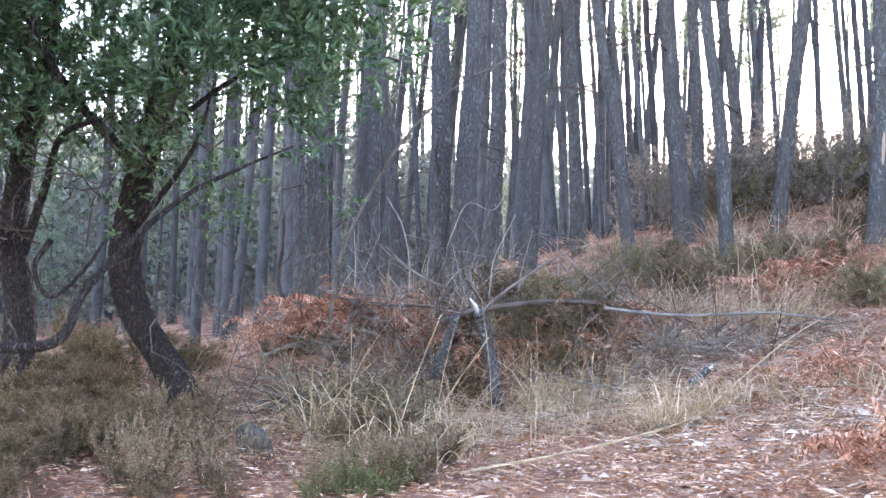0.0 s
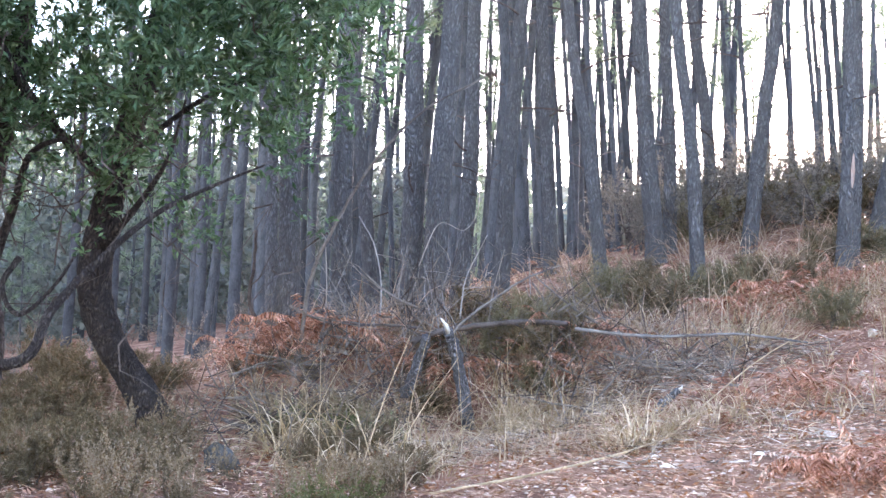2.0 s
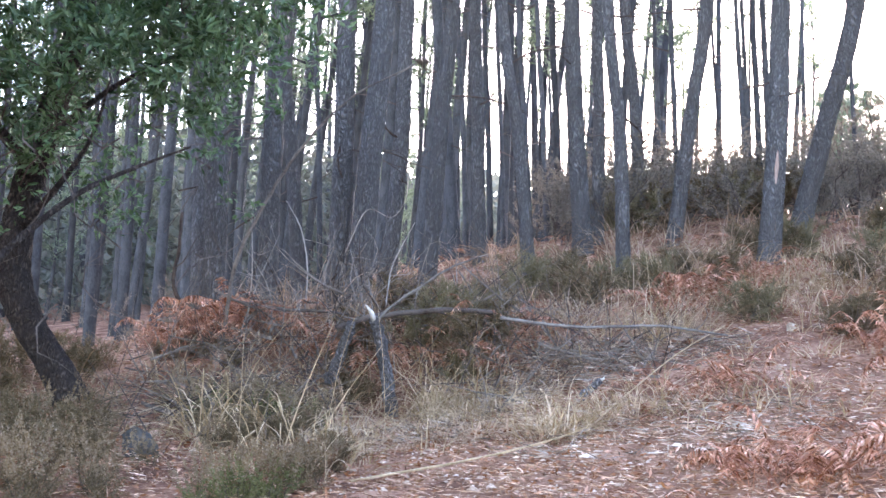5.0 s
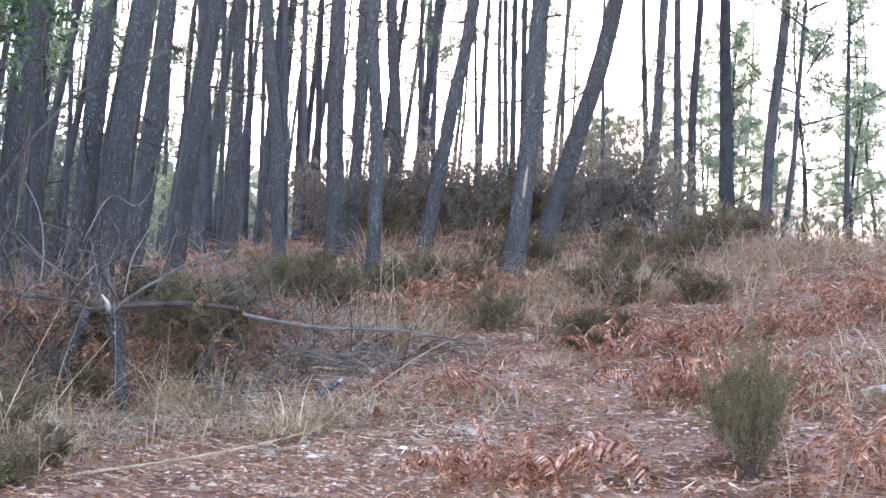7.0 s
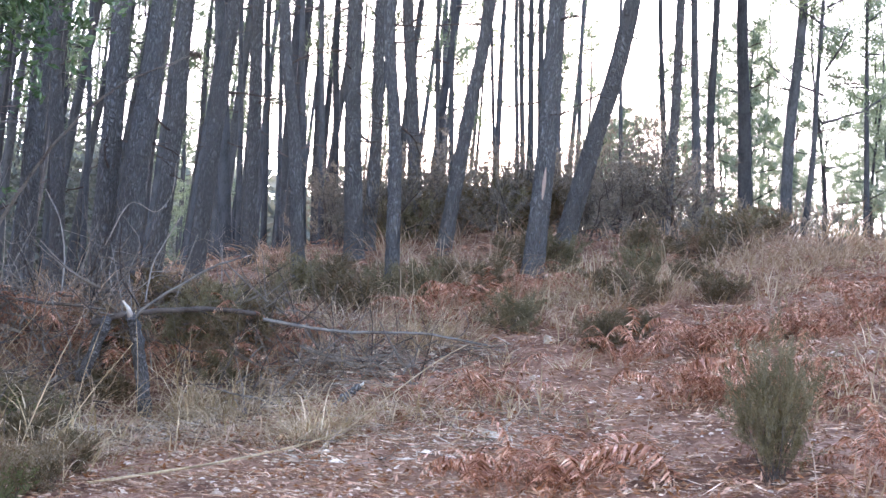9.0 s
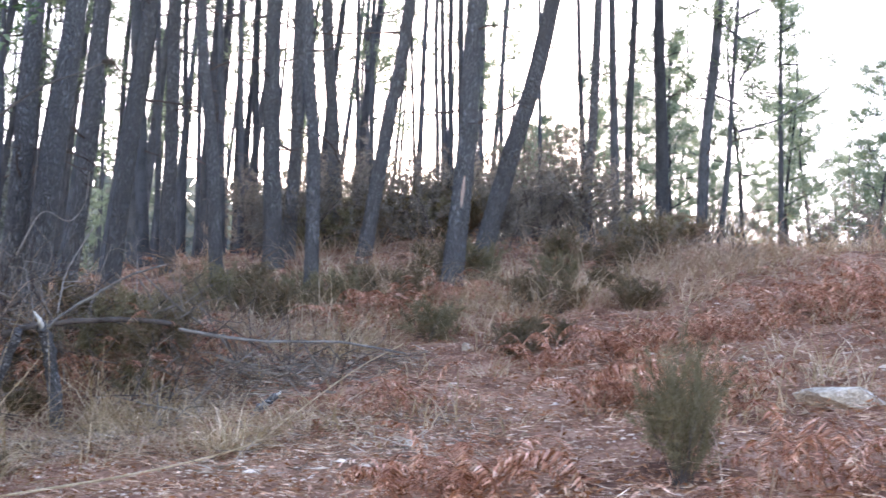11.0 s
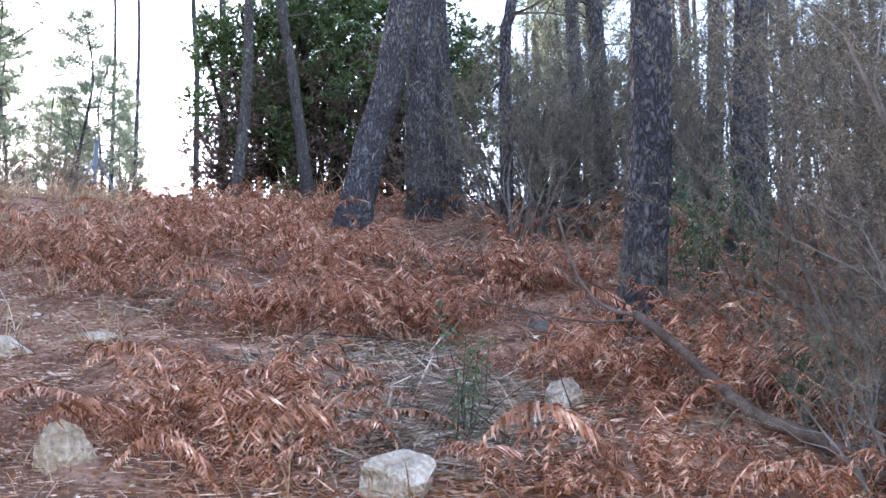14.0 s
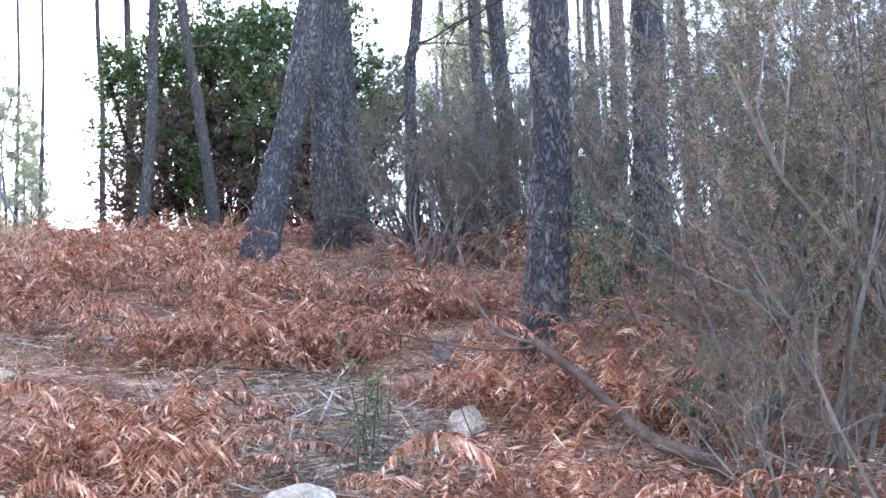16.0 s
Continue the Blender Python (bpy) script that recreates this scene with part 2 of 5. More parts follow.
def build_ground():
    xs, ys = spaced(-5, 11, 0.08, 1.22, 900), spaced(1.5, 14, 0.08, 1.22, 900)
    gx, gy = np.meshgrid(xs, ys)
    gz = slope(gx, gy)
    near = (gx > -7) & (gx < 14) & (gy > 0) & (gy < 16)
    pts = []
    for x, y, z, k in zip(gx.ravel(), gy.ravel(), gz.ravel(), near.ravel()):
        pts.append((x, y, wrinkle(x, y, z) if k else z))
    w, h = len(xs), len(ys)
    faces = [(j * w + i, j * w + i + 1, (j + 1) * w + i + 1, (j + 1) * w + i) for j in range(h - 1) for i in range(w - 1)]
    me = bpy.data.meshes.new("ground")
    me.from_pydata(pts, [], faces)
    a = me.attributes.new("gravel", "FLOAT", "POINT")
    a.data.foreach_set("value", gravel(gx.ravel(), gy.ravel()).astype(np.float32))
    me.shade_smooth()
    me.materials.append(earth())
    tagged(new("ground", me), "hillside ground with needle litter, pale gravel and bracken remains", "ground", kind="structure")


def earth():
    m = surface("forest_floor", (0.1, 0.04, 0.022), (0.28, 0.122, 0.066), (0.45, 0.235, 0.14), 1.0, 2.6, 30, 1.0, 0.0, gloss=0.02)
    n, l = m.node_tree.nodes, m.node_tree.links
    bsdf = n["Principled BSDF"]
    old = bsdf.inputs["Base Color"].links[0].from_socket
    at = n.new("ShaderNodeAttribute")
    at.attribute_name = "gravel"
    co = n.new("ShaderNodeTexCoord")
    vor, nz = n.new("ShaderNodeTexVoronoi"), n.new("ShaderNodeTexNoise")
    vor.inputs["Scale"].default_value, nz.inputs["Scale"].default_value, nz.inputs["Detail"].default_value = 55, 3.5, 5
    l.new(co.outputs["Object"], vor.inputs["Vector"])
    l.new(co.outputs["Object"], nz.inputs["Vector"])
    ramp = n.new("ShaderNodeValToRGB")
    ramp.color_ramp.elements[0].color, ramp.color_ramp.elements[1].color = (0.2, 0.09, 0.05, 1), (0.54, 0.315, 0.2, 1)
    l.new(vor.outputs["Color"], ramp.inputs[0])
    k = n.new("ShaderNodeMath")
    k.operation = "MULTIPLY_ADD"
    k.inputs[1].default_value, k.inputs[2].default_value = 2.2, -0.75
    l.new(nz.outputs[0], k.inputs[0])
    f = n.new("ShaderNodeMath")
    f.operation, f.use_clamp = "MULTIPLY", True
    l.new(k.outputs[0], f.inputs[0])
    l.new(at.outputs["Fac"], f.inputs[1])
    mix = n.new("ShaderNodeMixRGB")
    l.new(f.outputs[0], mix.inputs[0])
    l.new(old, mix.inputs[1])
    l.new(ramp.outputs[0], mix.inputs[2])
    l.new(mix.outputs[0], bsdf.inputs["Base Color"])
    return m


build_ground()


# ---- geometry helpers ----
class Geo:
    """Vertices and faces of one mesh in the making."""

    def __init__(self):
        self.v, self.f = [], []

    def tube(self, pts, radii, n=6, rough=0.0, rng=random):
        pts = [Vector(p) for p in pts]
        first, u = len(self.v), None
        for i, p in enumerate(pts):
            d = (pts[min(i + 1, len(pts) - 1)] - pts[max(i - 1, 0)]).normalized()
            if u is None:
                u = d.orthogonal().normalized()
            u = (u - d * u.dot(d)).normalized()
            w = d.cross(u)
            for k in range(n):
                a = 2 * math.pi * k / n
                r = radii[i] * (1 + rng.uniform(-rough, rough))
                self.v.append(tuple(p + (u * math.cos(a) + w * math.sin(a)) * r))
        for i in range(len(pts) - 1):
            for k in range(n):
                a, b = first + i * n + k, first + i * n + (k + 1) % n
                self.f.append((a, b, b + n, a + n))
        self.f.append(tuple(first + k for k in range(n))[::-1])
        self.f.append(tuple(first + (len(pts) - 1) * n + k for k in range(n)))

    def leaves(self, at, way, length, width, rng):
        """Folded lozenge leaves, four corners each, given as arrays."""
        at, way = np.asarray(at, float), np.asarray(way, float)
        k = len(at)
        way = way / np.linalg.norm(way, axis=1)[:, None]
        side = np.cross(way, rng.normal(size=(k, 3)))
        side = side / np.maximum(np.linalg.norm(side, axis=1), 1e-6)[:, None]
        up = np.cross(side, way)
        length = length * rng.uniform(0.7, 1.25, k)[:, None]
        width = width * rng.uniform(0.75, 1.25, k)[:, None]
        mid = at + way * length * 0.5
        v = np.stack([at, mid + side * width / 2 + up * width * 0.2, at + way * length, mid - side * width / 2 + up * width * 0.2], 1).reshape(-1, 3)
        first = len(self.v)
        self.v += [tuple(p) for p in v]
        for i in range(first, first + 4 * k, 4):
            self.f += [(i, i + 1, i + 2), (i, i + 2, i + 3)]

    def slivers(self, at, way, length, width, rng):
        """Needles: one thin triangle each."""
        at, way = np.asarray(at, float), np.asarray(way, float)
        k = len(at)
        way = way / np.linalg.norm(way, axis=1)[:, None]
        side = np.cross(way, rng.normal(size=(k, 3)))
        side = side / np.maximum(np.linalg.norm(side, axis=1), 1e-6)[:, None]
        length = length * rng.uniform(0.65, 1.2, k)[:, None]
        v = np.stack([at - side * width / 2, at + side * width / 2, at + way * length], 1).reshape(-1, 3)
        first = len(self.v)
        self.v += [tuple(p) for p in v]
        self.f += [(i, i + 1, i + 2) for i in range(first, first + 3 * k, 3)]

    def strip(self, pts, widths, side):
        first = len(self.v)
        for p, w in zip(pts, widths):
            self.v += [tuple(Vector(p) - side * w / 2), tuple(Vector(p) + side * w / 2)]
        self.f += [(first + 2 * i, first + 2 * i + 1, first + 2 * i + 3, first + 2 * i + 2) for i in range(len(pts) - 1)]

    def mesh(self, name, material, smooth=False):
        me = bpy.data.meshes.new(name)
        me.from_pydata(self.v, [], self.f)
        if smooth:
            me.shade_smooth()
        me.materials.append(material)
        return me


def part(name, me, parent, label="", m=None):
    ob = new(name, me)
    ob.parent = parent
    if m is not None:
        ob.matrix_basis = m
    return tagged(ob, label)


def thing(name, at, label, category, group="", me=None, kind=""):
    ob = new(name, me)
    ob.location = at
    return tagged(ob, label, category, group, kind)


def curve_through(pts, steps):
    """A smooth line through the given points, with that many steps for each stretch."""
    pts = [Vector(p) for p in pts]
    ext = [2 * pts[0] - pts[1], *pts, 2 * pts[-1] - pts[-2]]
    out = []
    for i in range(1, len(ext) - 2):
        a, b, c, d = ext[i - 1 : i + 3]
        for s in range(steps):
            t = s / steps
            out.append(0.5 * ((2 * b) + (c - a) * t + (2 * a - 5 * b + 4 * c - d) * t * t + (3 * b - a - 3 * c + d) * t**3))
    out.append(pts[-1])
    return out


# ---- pines ----
def crown_mesh(seed, low, top, reach, needles, limbs=16, tuft=8, length=0.21, width=0.036):
    """Needle sprays round ascending limbs between two heights, about the trunk's axis."""
    rng, r = np.random.default_rng(seed), random.Random(seed)
    g, wood = Geo(), Geo()
    at, way = [], []
    for i in range(limbs):
        h = low + (top - low) * (i / limbs) ** 0.9
        fall = 1 - 0.75 * (h - low) / (top - low)
        a, long = i * 2.4 + r.uniform(-0.4, 0.4), reach * fall * r.uniform(0.55, 1.15)
        d = Vector((math.cos(a), math.sin(a), r.uniform(0.05, 0.6))).normalized()
        base = Vector((0, 0, h))
        wood.tube([base, base + d * long * 0.5, base + d * long + Vector((0, 0, 0.18 * long))], (0.025, 0.016, 0.006), 3)
        for s in range(r.randint(7, 10)):
            p = base + d * long * r.uniform(0.2, 1.0)
            q = p + Vector((r.gauss(0, 1), r.gauss(0, 1), r.gauss(0.5, 0.6))).normalized() * r.uniform(0.12, 0.5) * fall**0.5
            o = (q - p).normalized() + Vector((0, 0, 0.4))
            for j in range(2):
                c = p.lerp(q, r.uniform(0.2, 1.05))
                at.append(np.tile(np.array(c), (tuft, 1)) + rng.normal(size=(tuft, 3)) * 0.07)
                way.append(rng.normal(size=(tuft, 3)) + np.array(o) * 0.9)
    g.slivers(np.concatenate(at), np.concatenate(way), length, width, rng)
    k, first = len(g.f), len(g.v)
    g.v += wood.v
    g.f += [tuple(first + i for i in f) for f in wood.f]
    me = g.mesh("crown", needles)
    me.materials.append(BARK_FAR_SHADED)
    me.polygons.foreach_set("material_index", [0] * k + [1] * (len(g.f) - k))
    return me


def snag_mesh(seed):
    """A dead side branch, bare and crooked."""
    r, g = random.Random(seed), Geo()
    p, d = Vector((0, 0, 0)), Vector((1, 0, r.uniform(-0.1, 0.5))).normalized()
    pts, rad, long = [p.copy()], [0.012], r.uniform(0.35, 0.9)
    for i in range(5):
        d = (d + Vector((r.gauss(0, 0.2), r.gauss(0, 0.2), r.gauss(-0.03, 0.15)))).normalized()
        p = p + d * long / 5
        pts.append(p.copy())
        rad.append(0.012 * (1 - (i + 1) / 6))
        if i in (1, 2, 3):
            q = p + (d + Vector((r.gauss(0, 0.7), r.gauss(0, 0.7), r.gauss(0, 0.5)))).normalized() * r.uniform(0.1, 0.35)
            g.tube([p, p.lerp(q, 0.5) + Vector((0, 0, r.uniform(-0.02, 0.02))), q], (0.005, 0.004, 0.002), 3)
    g.tube(pts, rad, 4)
    return g.mesh("dead_branch", DARKWOOD)


CROWNS = [crown_mesh(10 + k, 0.0, 4.6, 1.7, NEEDLES, 14, 9, 0.22, 0.028) for k in range(4)]
SNAGS = [snag_mesh(30 + k) for k in range(6)]


def trunk_mesh(line, r0, height, detail, seed, material, flare=0.3):
    """A trunk along a line of points; detail rings carry bark plates in relief."""
    g, s = Geo(), Vector((seed * 3.7, seed * 1.3, 0))
    n = 36 if detail else 10
    total = sum((b - a).length for a, b in zip(line, line[1:]))
    run, first = 0.0, len(g.v)
    rings = 0
    for i, p in enumerate(line):
        if i:
            run += (p - line[i - 1]).length
        h = run / total
        r = r0 * ((1 - 0.72 * h) if h < 0.999 else 0.2) * (1 + flare * math.exp(-run / 0.16))
        lobes = 0.10 * math.exp(-run / 0.3)
        for k in range(n):
            a = 2 * math.pi * k / n
            c, d = math.cos(a), math.sin(a)
            q = r * (1 + lobes * math.sin(5 * a + seed))
            if detail:
                at = s + Vector((c * r * 26, d * r * 26, run * 11.0))
                dist = noise.voronoi(at)[0]
                q *= 1 + 0.085 * min(1, (dist[1] - dist[0]) * 3.0) - 0.05 + 0.05 * noise.noise(Vector((c * 2, d * 2, run * 1.2)) + s)
            else:
                q *= 1 + 0.07 * noise.noise(Vector((c * 2, d * 2, run * 2)) + s)
            g.v.append((p.x + c * q, p.y + d * q, p.z))
        rings += 1
    for i in range(rings - 1):
        for k in range(n):
            a, b = first + i * n + k, first + i * n + (k + 1) % n
            g.f.append((a, b, b + n, a + n))
    g.f.append(tuple(first + (rings - 1) * n + k for k in range(n)))
    return g.mesh("trunk", material, True)


PINE_COUNT = [0]


def pine(x, y, r0, mid, top, height=12.5, crown=True, detail=True, label="", snags=6, material=None):
    """A pine at (x, y); mid and top are (dx, dy, height) through which its axis passes."""
    PINE_COUNT[0] += 1
    k = PINE_COUNT[0]
    rng = random.Random(k)
    z = ground(x, y)
    root = thing("pine_tree", (x, y, z - 0.05), label or "mature pine with grey plated bark and a bare lower trunk", "tree", "pines of the stand")
    m, t = Vector(mid), Vector(top)
    lean = (t - m).normalized()
    up = (lean + Vector((rng.uniform(-0.03, 0.03), rng.uniform(-0.03, 0.03), 0.6))).normalized()
    far = t + up * (height - t.z) * 0.5
    end = far + (up + Vector((0, 0, 0.5))).normalized() * (height - t.z) * 0.5
    coarse = curve_through([(0, 0, 0), m, t, far, end], 60 if detail else 5)
    if detail:
        cut = [p for p in coarse if p.z < t.z + 0.6]
        steps = max(2, int((t.z + 0.6) / 0.035))
        line = [cut[min(len(cut) - 1, int(i * (len(cut) - 1) / steps))].copy() for i in range(steps + 1)]
        for i, p in enumerate(line):
            f = i * (len(cut) - 1) / steps
            j = min(int(f), len(cut) - 2)
            line[i] = cut[j].lerp(cut[j + 1], f - j)
        line += [p for p in coarse if p.z >= t.z + 0.7][::12] + [coarse[-1]]
    else:
        line = coarse
    part("trunk", trunk_mesh(line, r0, height, detail, k, material or (BARK if y < 8 else BARK_STAND)), root)
    if crown:
        here = pose(end.x * 0.5 + far.x * 0.5, end.y * 0.5 + far.y * 0.5, height - 4.7, 0, 0, rng.uniform(0, 360))
        part("crown", CROWNS[k % len(CROWNS)], root, m=here)
    for i in range(snags):
        h = rng.uniform(1.2, min(t.z + 1.5, height * 0.6))
        p = min(coarse, key=lambda q: abs(q.z - h))
        rot = rng.uniform(0, 360)
        off = Vector((math.cos(radians(rot)), math.sin(radians(rot)), 0)) * r0 * 0.75
        part("dead_branch", SNAGS[rng.randrange(6)], root, m=pose(p.x + off.x, p.y + off.y, p.z, 0, rng.uniform(-15, 25), rot) @ Matrix.Scale(rng.uniform(0.6, 1.2), 4))
    return root

# the stand along the bank and up the slope
pine(-0.62, 11.25, 0.098, (-0.05, -0.01, 1.67), (-0.09, -0.01, 3.01), 11.2)
pine(-0.46, 13.04, 0.081, (-0.18, -0.02, 1.58), (-0.38, -0.04, 3.12), 11.6)
pine(-0.02, 11.67, 0.107, (-0.03, -0.0, 1.71), (-0.08, -0.0, 3.02), 11.9)
pine(0.18, 11.38, 0.117, (0.04, 0.0, 1.68), (0.09, 0.0, 3.03), 12.3)
pine(0.43, 13.05, 0.093, (0.07, 0.0, 1.61), (0.05, 0.0, 3.1), 12.6)
pine(0.84, 12.65, 0.09, (0.06, -0.0, 1.69), (0.12, -0.0, 3.04), 10.5)
pine(1.25, 15.0, 0.083, (-0.21, 0.01, 1.81), (-0.4, 0.01, 3.23), 10.9, detail=False, material=BARK_FAR_SHADED)
pine(1.44, 13.6, 0.081, (-0.09, 0.01, 1.5), (-0.19, 0.01, 3.0), 11.2)
pine(1.86, 12.29, 0.068, (-0.19, 0.02, 1.52), (-0.41, 0.04, 2.87), 11.6)
pine(2.48, 12.88, 0.101, (-0.13, 0.02, 1.42), (-0.23, 0.03, 2.87), 10.9)
pine(2.71, 13.44, 0.072, (-0.02, 0.0, 1.37), (-0.1, 0.02, 2.9), 11.2)
pine(2.65, 11.46, 0.069, (-0.09, 0.02, 1.51), (-0.25, 0.04, 2.86), 11.6)
pine(3.37, 14.21, 0.08, (-0.13, 0.03, 1.52), (-0.3, 0.06, 2.92), 11.9)
pine(3.38, 12.7, 0.081, (0.17, -0.04, 1.64), (0.3, -0.07, 2.87), 11.6, label="slim pine slanting towards the light")
scarred = pine(3.96, 11.32, 0.103, (0.07, -0.02, 1.49), (0.08, -0.02, 2.82), 11.9, label="pine with plated grey bark and a pale resin scar")
pine(4.49, 12.16, 0.106, (0.26, -0.09, 1.23), (0.58, -0.2, 2.82), 12.3, label="pine leaning strongly, its trunk bowed")
pine(6.32, 13.78, 0.062, (0.06, -0.03, 1.47), (0.07, -0.03, 2.92), 12.6)
pine(8.25, 17.08, 0.074, (-0.09, 0.04, 1.86), (-0.17, 0.08, 3.5), 10.5, detail=False, material=BARK_FAR_SHADED)
pine(8.85, 17.87, 0.073, (-0.08, 0.04, 1.95), (-0.06, 0.03, 3.66), 10.9, detail=False, material=BARK_FAR_SHADED)
pine(9.33, 17.68, 0.115, (-0.07, 0.03, 1.89), (-0.15, 0.08, 3.6), 11.2, detail=False, material=BARK_FAR_SHADED)
pine(9.42, 16.59, 0.092, (0.03, -0.02, 1.77), (0.14, -0.08, 3.37), 11.6, detail=False, material=BARK_FAR_SHADED)
pine(9.67, 16.47, 0.048, (0.09, -0.05, 1.32), (0.11, -0.06, 2.19), 6.5, detail=False, material=BARK_FAR_SHADED)
pine(14.05, 21.85, 0.066, (-0.03, 0.02, 2.36), (-0.06, 0.04, 4.14), 8.0, detail=False, material=BARK_FAR_SHADED, label="small slim pine with an open crown")
pine(7.1, 15.57, 0.043, (-0.06, 0.03, 1.16), (-0.2, 0.08, 3.2), 9.0, detail=False, material=BARK_FAR_SHADED)
pine(-1.05, 11.02, 0.106, (-0.08, -0.01, 1.73), (-0.17, -0.02, 3.21), 11.9)
pine(-1.66, 13.94, 0.077, (-0.1, -0.02, 1.94), (-0.19, -0.03, 3.82), 11.6)
pine(8.3, 6.73, 0.147, (0.19, -0.04, 0.85), (0.35, -0.23, 2.09), 12.6, label="thick leaning pine with dark coarse bark")
pine(9.4, 6.82, 0.146, (-0.04, 0.05, 1.01), (-0.03, 0.04, 2.08), 10.5, label="thick straight pine with coarse plated bark")
pine(10.02, 6.98, 0.112, (-0.04, 0.05, 0.73), (-0.12, 0.16, 2.13), 12.3)
pine(6.59, 3.16, 0.122, (0.03, -0.06, 1.01), (0.04, -0.07, 1.97), 10.9, label="thick near pine with deep grey bark plates")
pine(8.89, 3.54, 0.129, (0.01, -0.02, 1.04), (0.02, -0.04, 2.07), 11.2)
pine(10.54, 6.01, 0.074, (0.03, -0.04, 1.26), (-0.0, 0.0, 2.39), 11.6)
pine(9.87, 5.24, 0.082, (-0.02, 0.04, 1.25), (-0.06, 0.1, 2.28), 11.9)
pine(12.51, 5.51, 0.096, (0.02, -0.05, 1.25), (0.03, -0.06, 2.65), 12.3)
pine(10.08, 10.04, 0.063, (0.06, -0.05, 1.34), (0.04, -0.04, 2.66), 12.6)
pine(10.52, 9.33, 0.069, (-0.17, 0.17, 1.52), (-0.31, 0.31, 2.62), 10.5)
pine(13.34, 11.15, 0.051, (0.0, -0.0, 1.84), (-0.06, 0.06, 3.48), 9.0, detail=False, material=BARK_FAR_SHADED)
pine(14.94, 16.3, 0.056, (-0.07, 0.06, 2.73), (-0.17, 0.15, 4.17), 12.6, detail=False, material=BARK_FAR_SHADED)
pine(15.27, 16.01, 0.086, (-0.05, 0.04, 2.83), (-0.12, 0.11, 4.29), 10.5, detail=False, material=BARK_FAR_SHADED)
pine(9.02, 5.66, 0.057, (-0.02, 0.03, 1.66), (0.02, -0.02, 2.26), 9.0)
pine(14.62, 5.56, 0.083, (0.02, -0.06, 1.59), (0.0, -0.0, 3.18), 11.2, detail=False, material=BARK_FAR_SHADED)
pine(15.84, 5.12, 0.081, (0.02, -0.05, 1.81), (0.01, -0.02, 3.49), 11.6, detail=False, material=BARK_FAR_SHADED)
pine(16.75, 7.98, 0.074, (0.02, -0.05, 2.13), (0.05, -0.09, 4.06), 11.9, detail=False, material=BARK_FAR_SHADED)
pine(22.53, 27.65, 0.066, (-0.09, 0.07, 5.44), (-0.2, 0.16, 7.93), 13.5, detail=False, material=BARK_FAR_SHADED)
pine(22.61, 28.82, 0.068, (-0.1, 0.08, 5.59), (-0.22, 0.17, 8.13), 13.5, detail=False, material=BARK_FAR_SHADED)


def scar(root, low, high, r, turn):
    """A torn strip without bark, pale and resinous, set into the face of a trunk."""
    g, q, n = Geo(), random.Random(3), 12
    for i in range(n + 1):
        h = low + (high - low) * i / n
        wide = 10 * math.sin(math.pi * min(0.97, 0.12 + 0.8 * i / n)) * q.uniform(0.75, 1.15)
        for k in range(5):
            a = radians(turn + wide * (k / 2 - 1))
            out = r * (1.075 if 0 < k < 4 else 1.02) * q.uniform(0.99, 1.01)
            g.v.append((0.047 * h + math.cos(a) * out, -0.013 * h + math.sin(a) * out, h))
    g.f = [(i * 5 + k, i * 5 + k + 1, i * 5 + k + 6, i * 5 + k + 5) for i in range(n) for k in range(4)]
    part("scar", g.mesh("scar", SCAR, True), root, "pale pink torn strip without bark")


scar(scarred, 0.82, 1.14, 0.1, -98)
# slim trunks deeper in the stand, their bark colour darkened for the shade there
pine(-0.35, 14.71, 0.035, (-0.14, -0.01, 1.98), (-0.27, -0.02, 3.33), 10.5, detail=False, material=BARK_FAR_SHADED, snags=4, label="slim pine standing deep in the stand, its grey-brown bark darkened for shade")
pine(1.42, 15.55, 0.038, (-0.14, 0.01, 1.80), (-0.28, 0.01, 3.28), 11.0, detail=False, material=BARK_FAR_SHADED, snags=4, label="slim pine standing deep in the stand, its grey-brown bark darkened for shade")
pine(1.79, 16.36, 0.044, (-0.13, 0.01, 1.91), (-0.26, 0.02, 3.48), 11.5, detail=False, material=BARK_FAR_SHADED, snags=4, label="slim pine standing deep in the stand, its grey-brown bark darkened for shade")
pine(2.04, 17.17, 0.037, (-0.14, 0.01, 2.07), (-0.28, 0.02, 3.73), 12.0, detail=False, material=BARK_FAR_SHADED, snags=4, label="slim pine standing deep in the stand, its grey-brown bark darkened for shade")
pine(2.13, 14.78, 0.040, (-0.14, 0.01, 1.60), (-0.28, 0.03, 3.02), 10.5, detail=False, material=BARK_FAR_SHADED, snags=4, label="slim pine standing deep in the stand, its grey-brown bark darkened for shade")
pine(2.44, 15.58, 0.038, (-0.13, 0.02, 1.67), (-0.27, 0.03, 3.19), 11.0, detail=False, material=BARK_FAR_SHADED, snags=4, label="slim pine standing deep in the stand, its grey-brown bark darkened for shade")
pine(2.71, 16.39, 0.053, (-0.12, 0.01, 1.81), (-0.24, 0.03, 3.41), 11.5, detail=False, material=BARK_FAR_SHADED, snags=4, label="slim pine standing deep in the stand, its grey-brown bark darkened for shade")
pine(4.21, 16.97, 0.037, (-0.10, 0.02, 1.84), (-0.21, 0.04, 3.54), 12.0, detail=False, material=BARK_FAR_SHADED, snags=4, label="slim pine standing deep in the stand, its grey-brown bark darkened for shade")
pine(3.89, 14.61, 0.036, (-0.09, 0.02, 1.48), (-0.17, 0.04, 2.95), 10.5, detail=False, material=BARK_FAR_SHADED, snags=4, label="slim pine standing deep in the stand, its grey-brown bark darkened for shade")
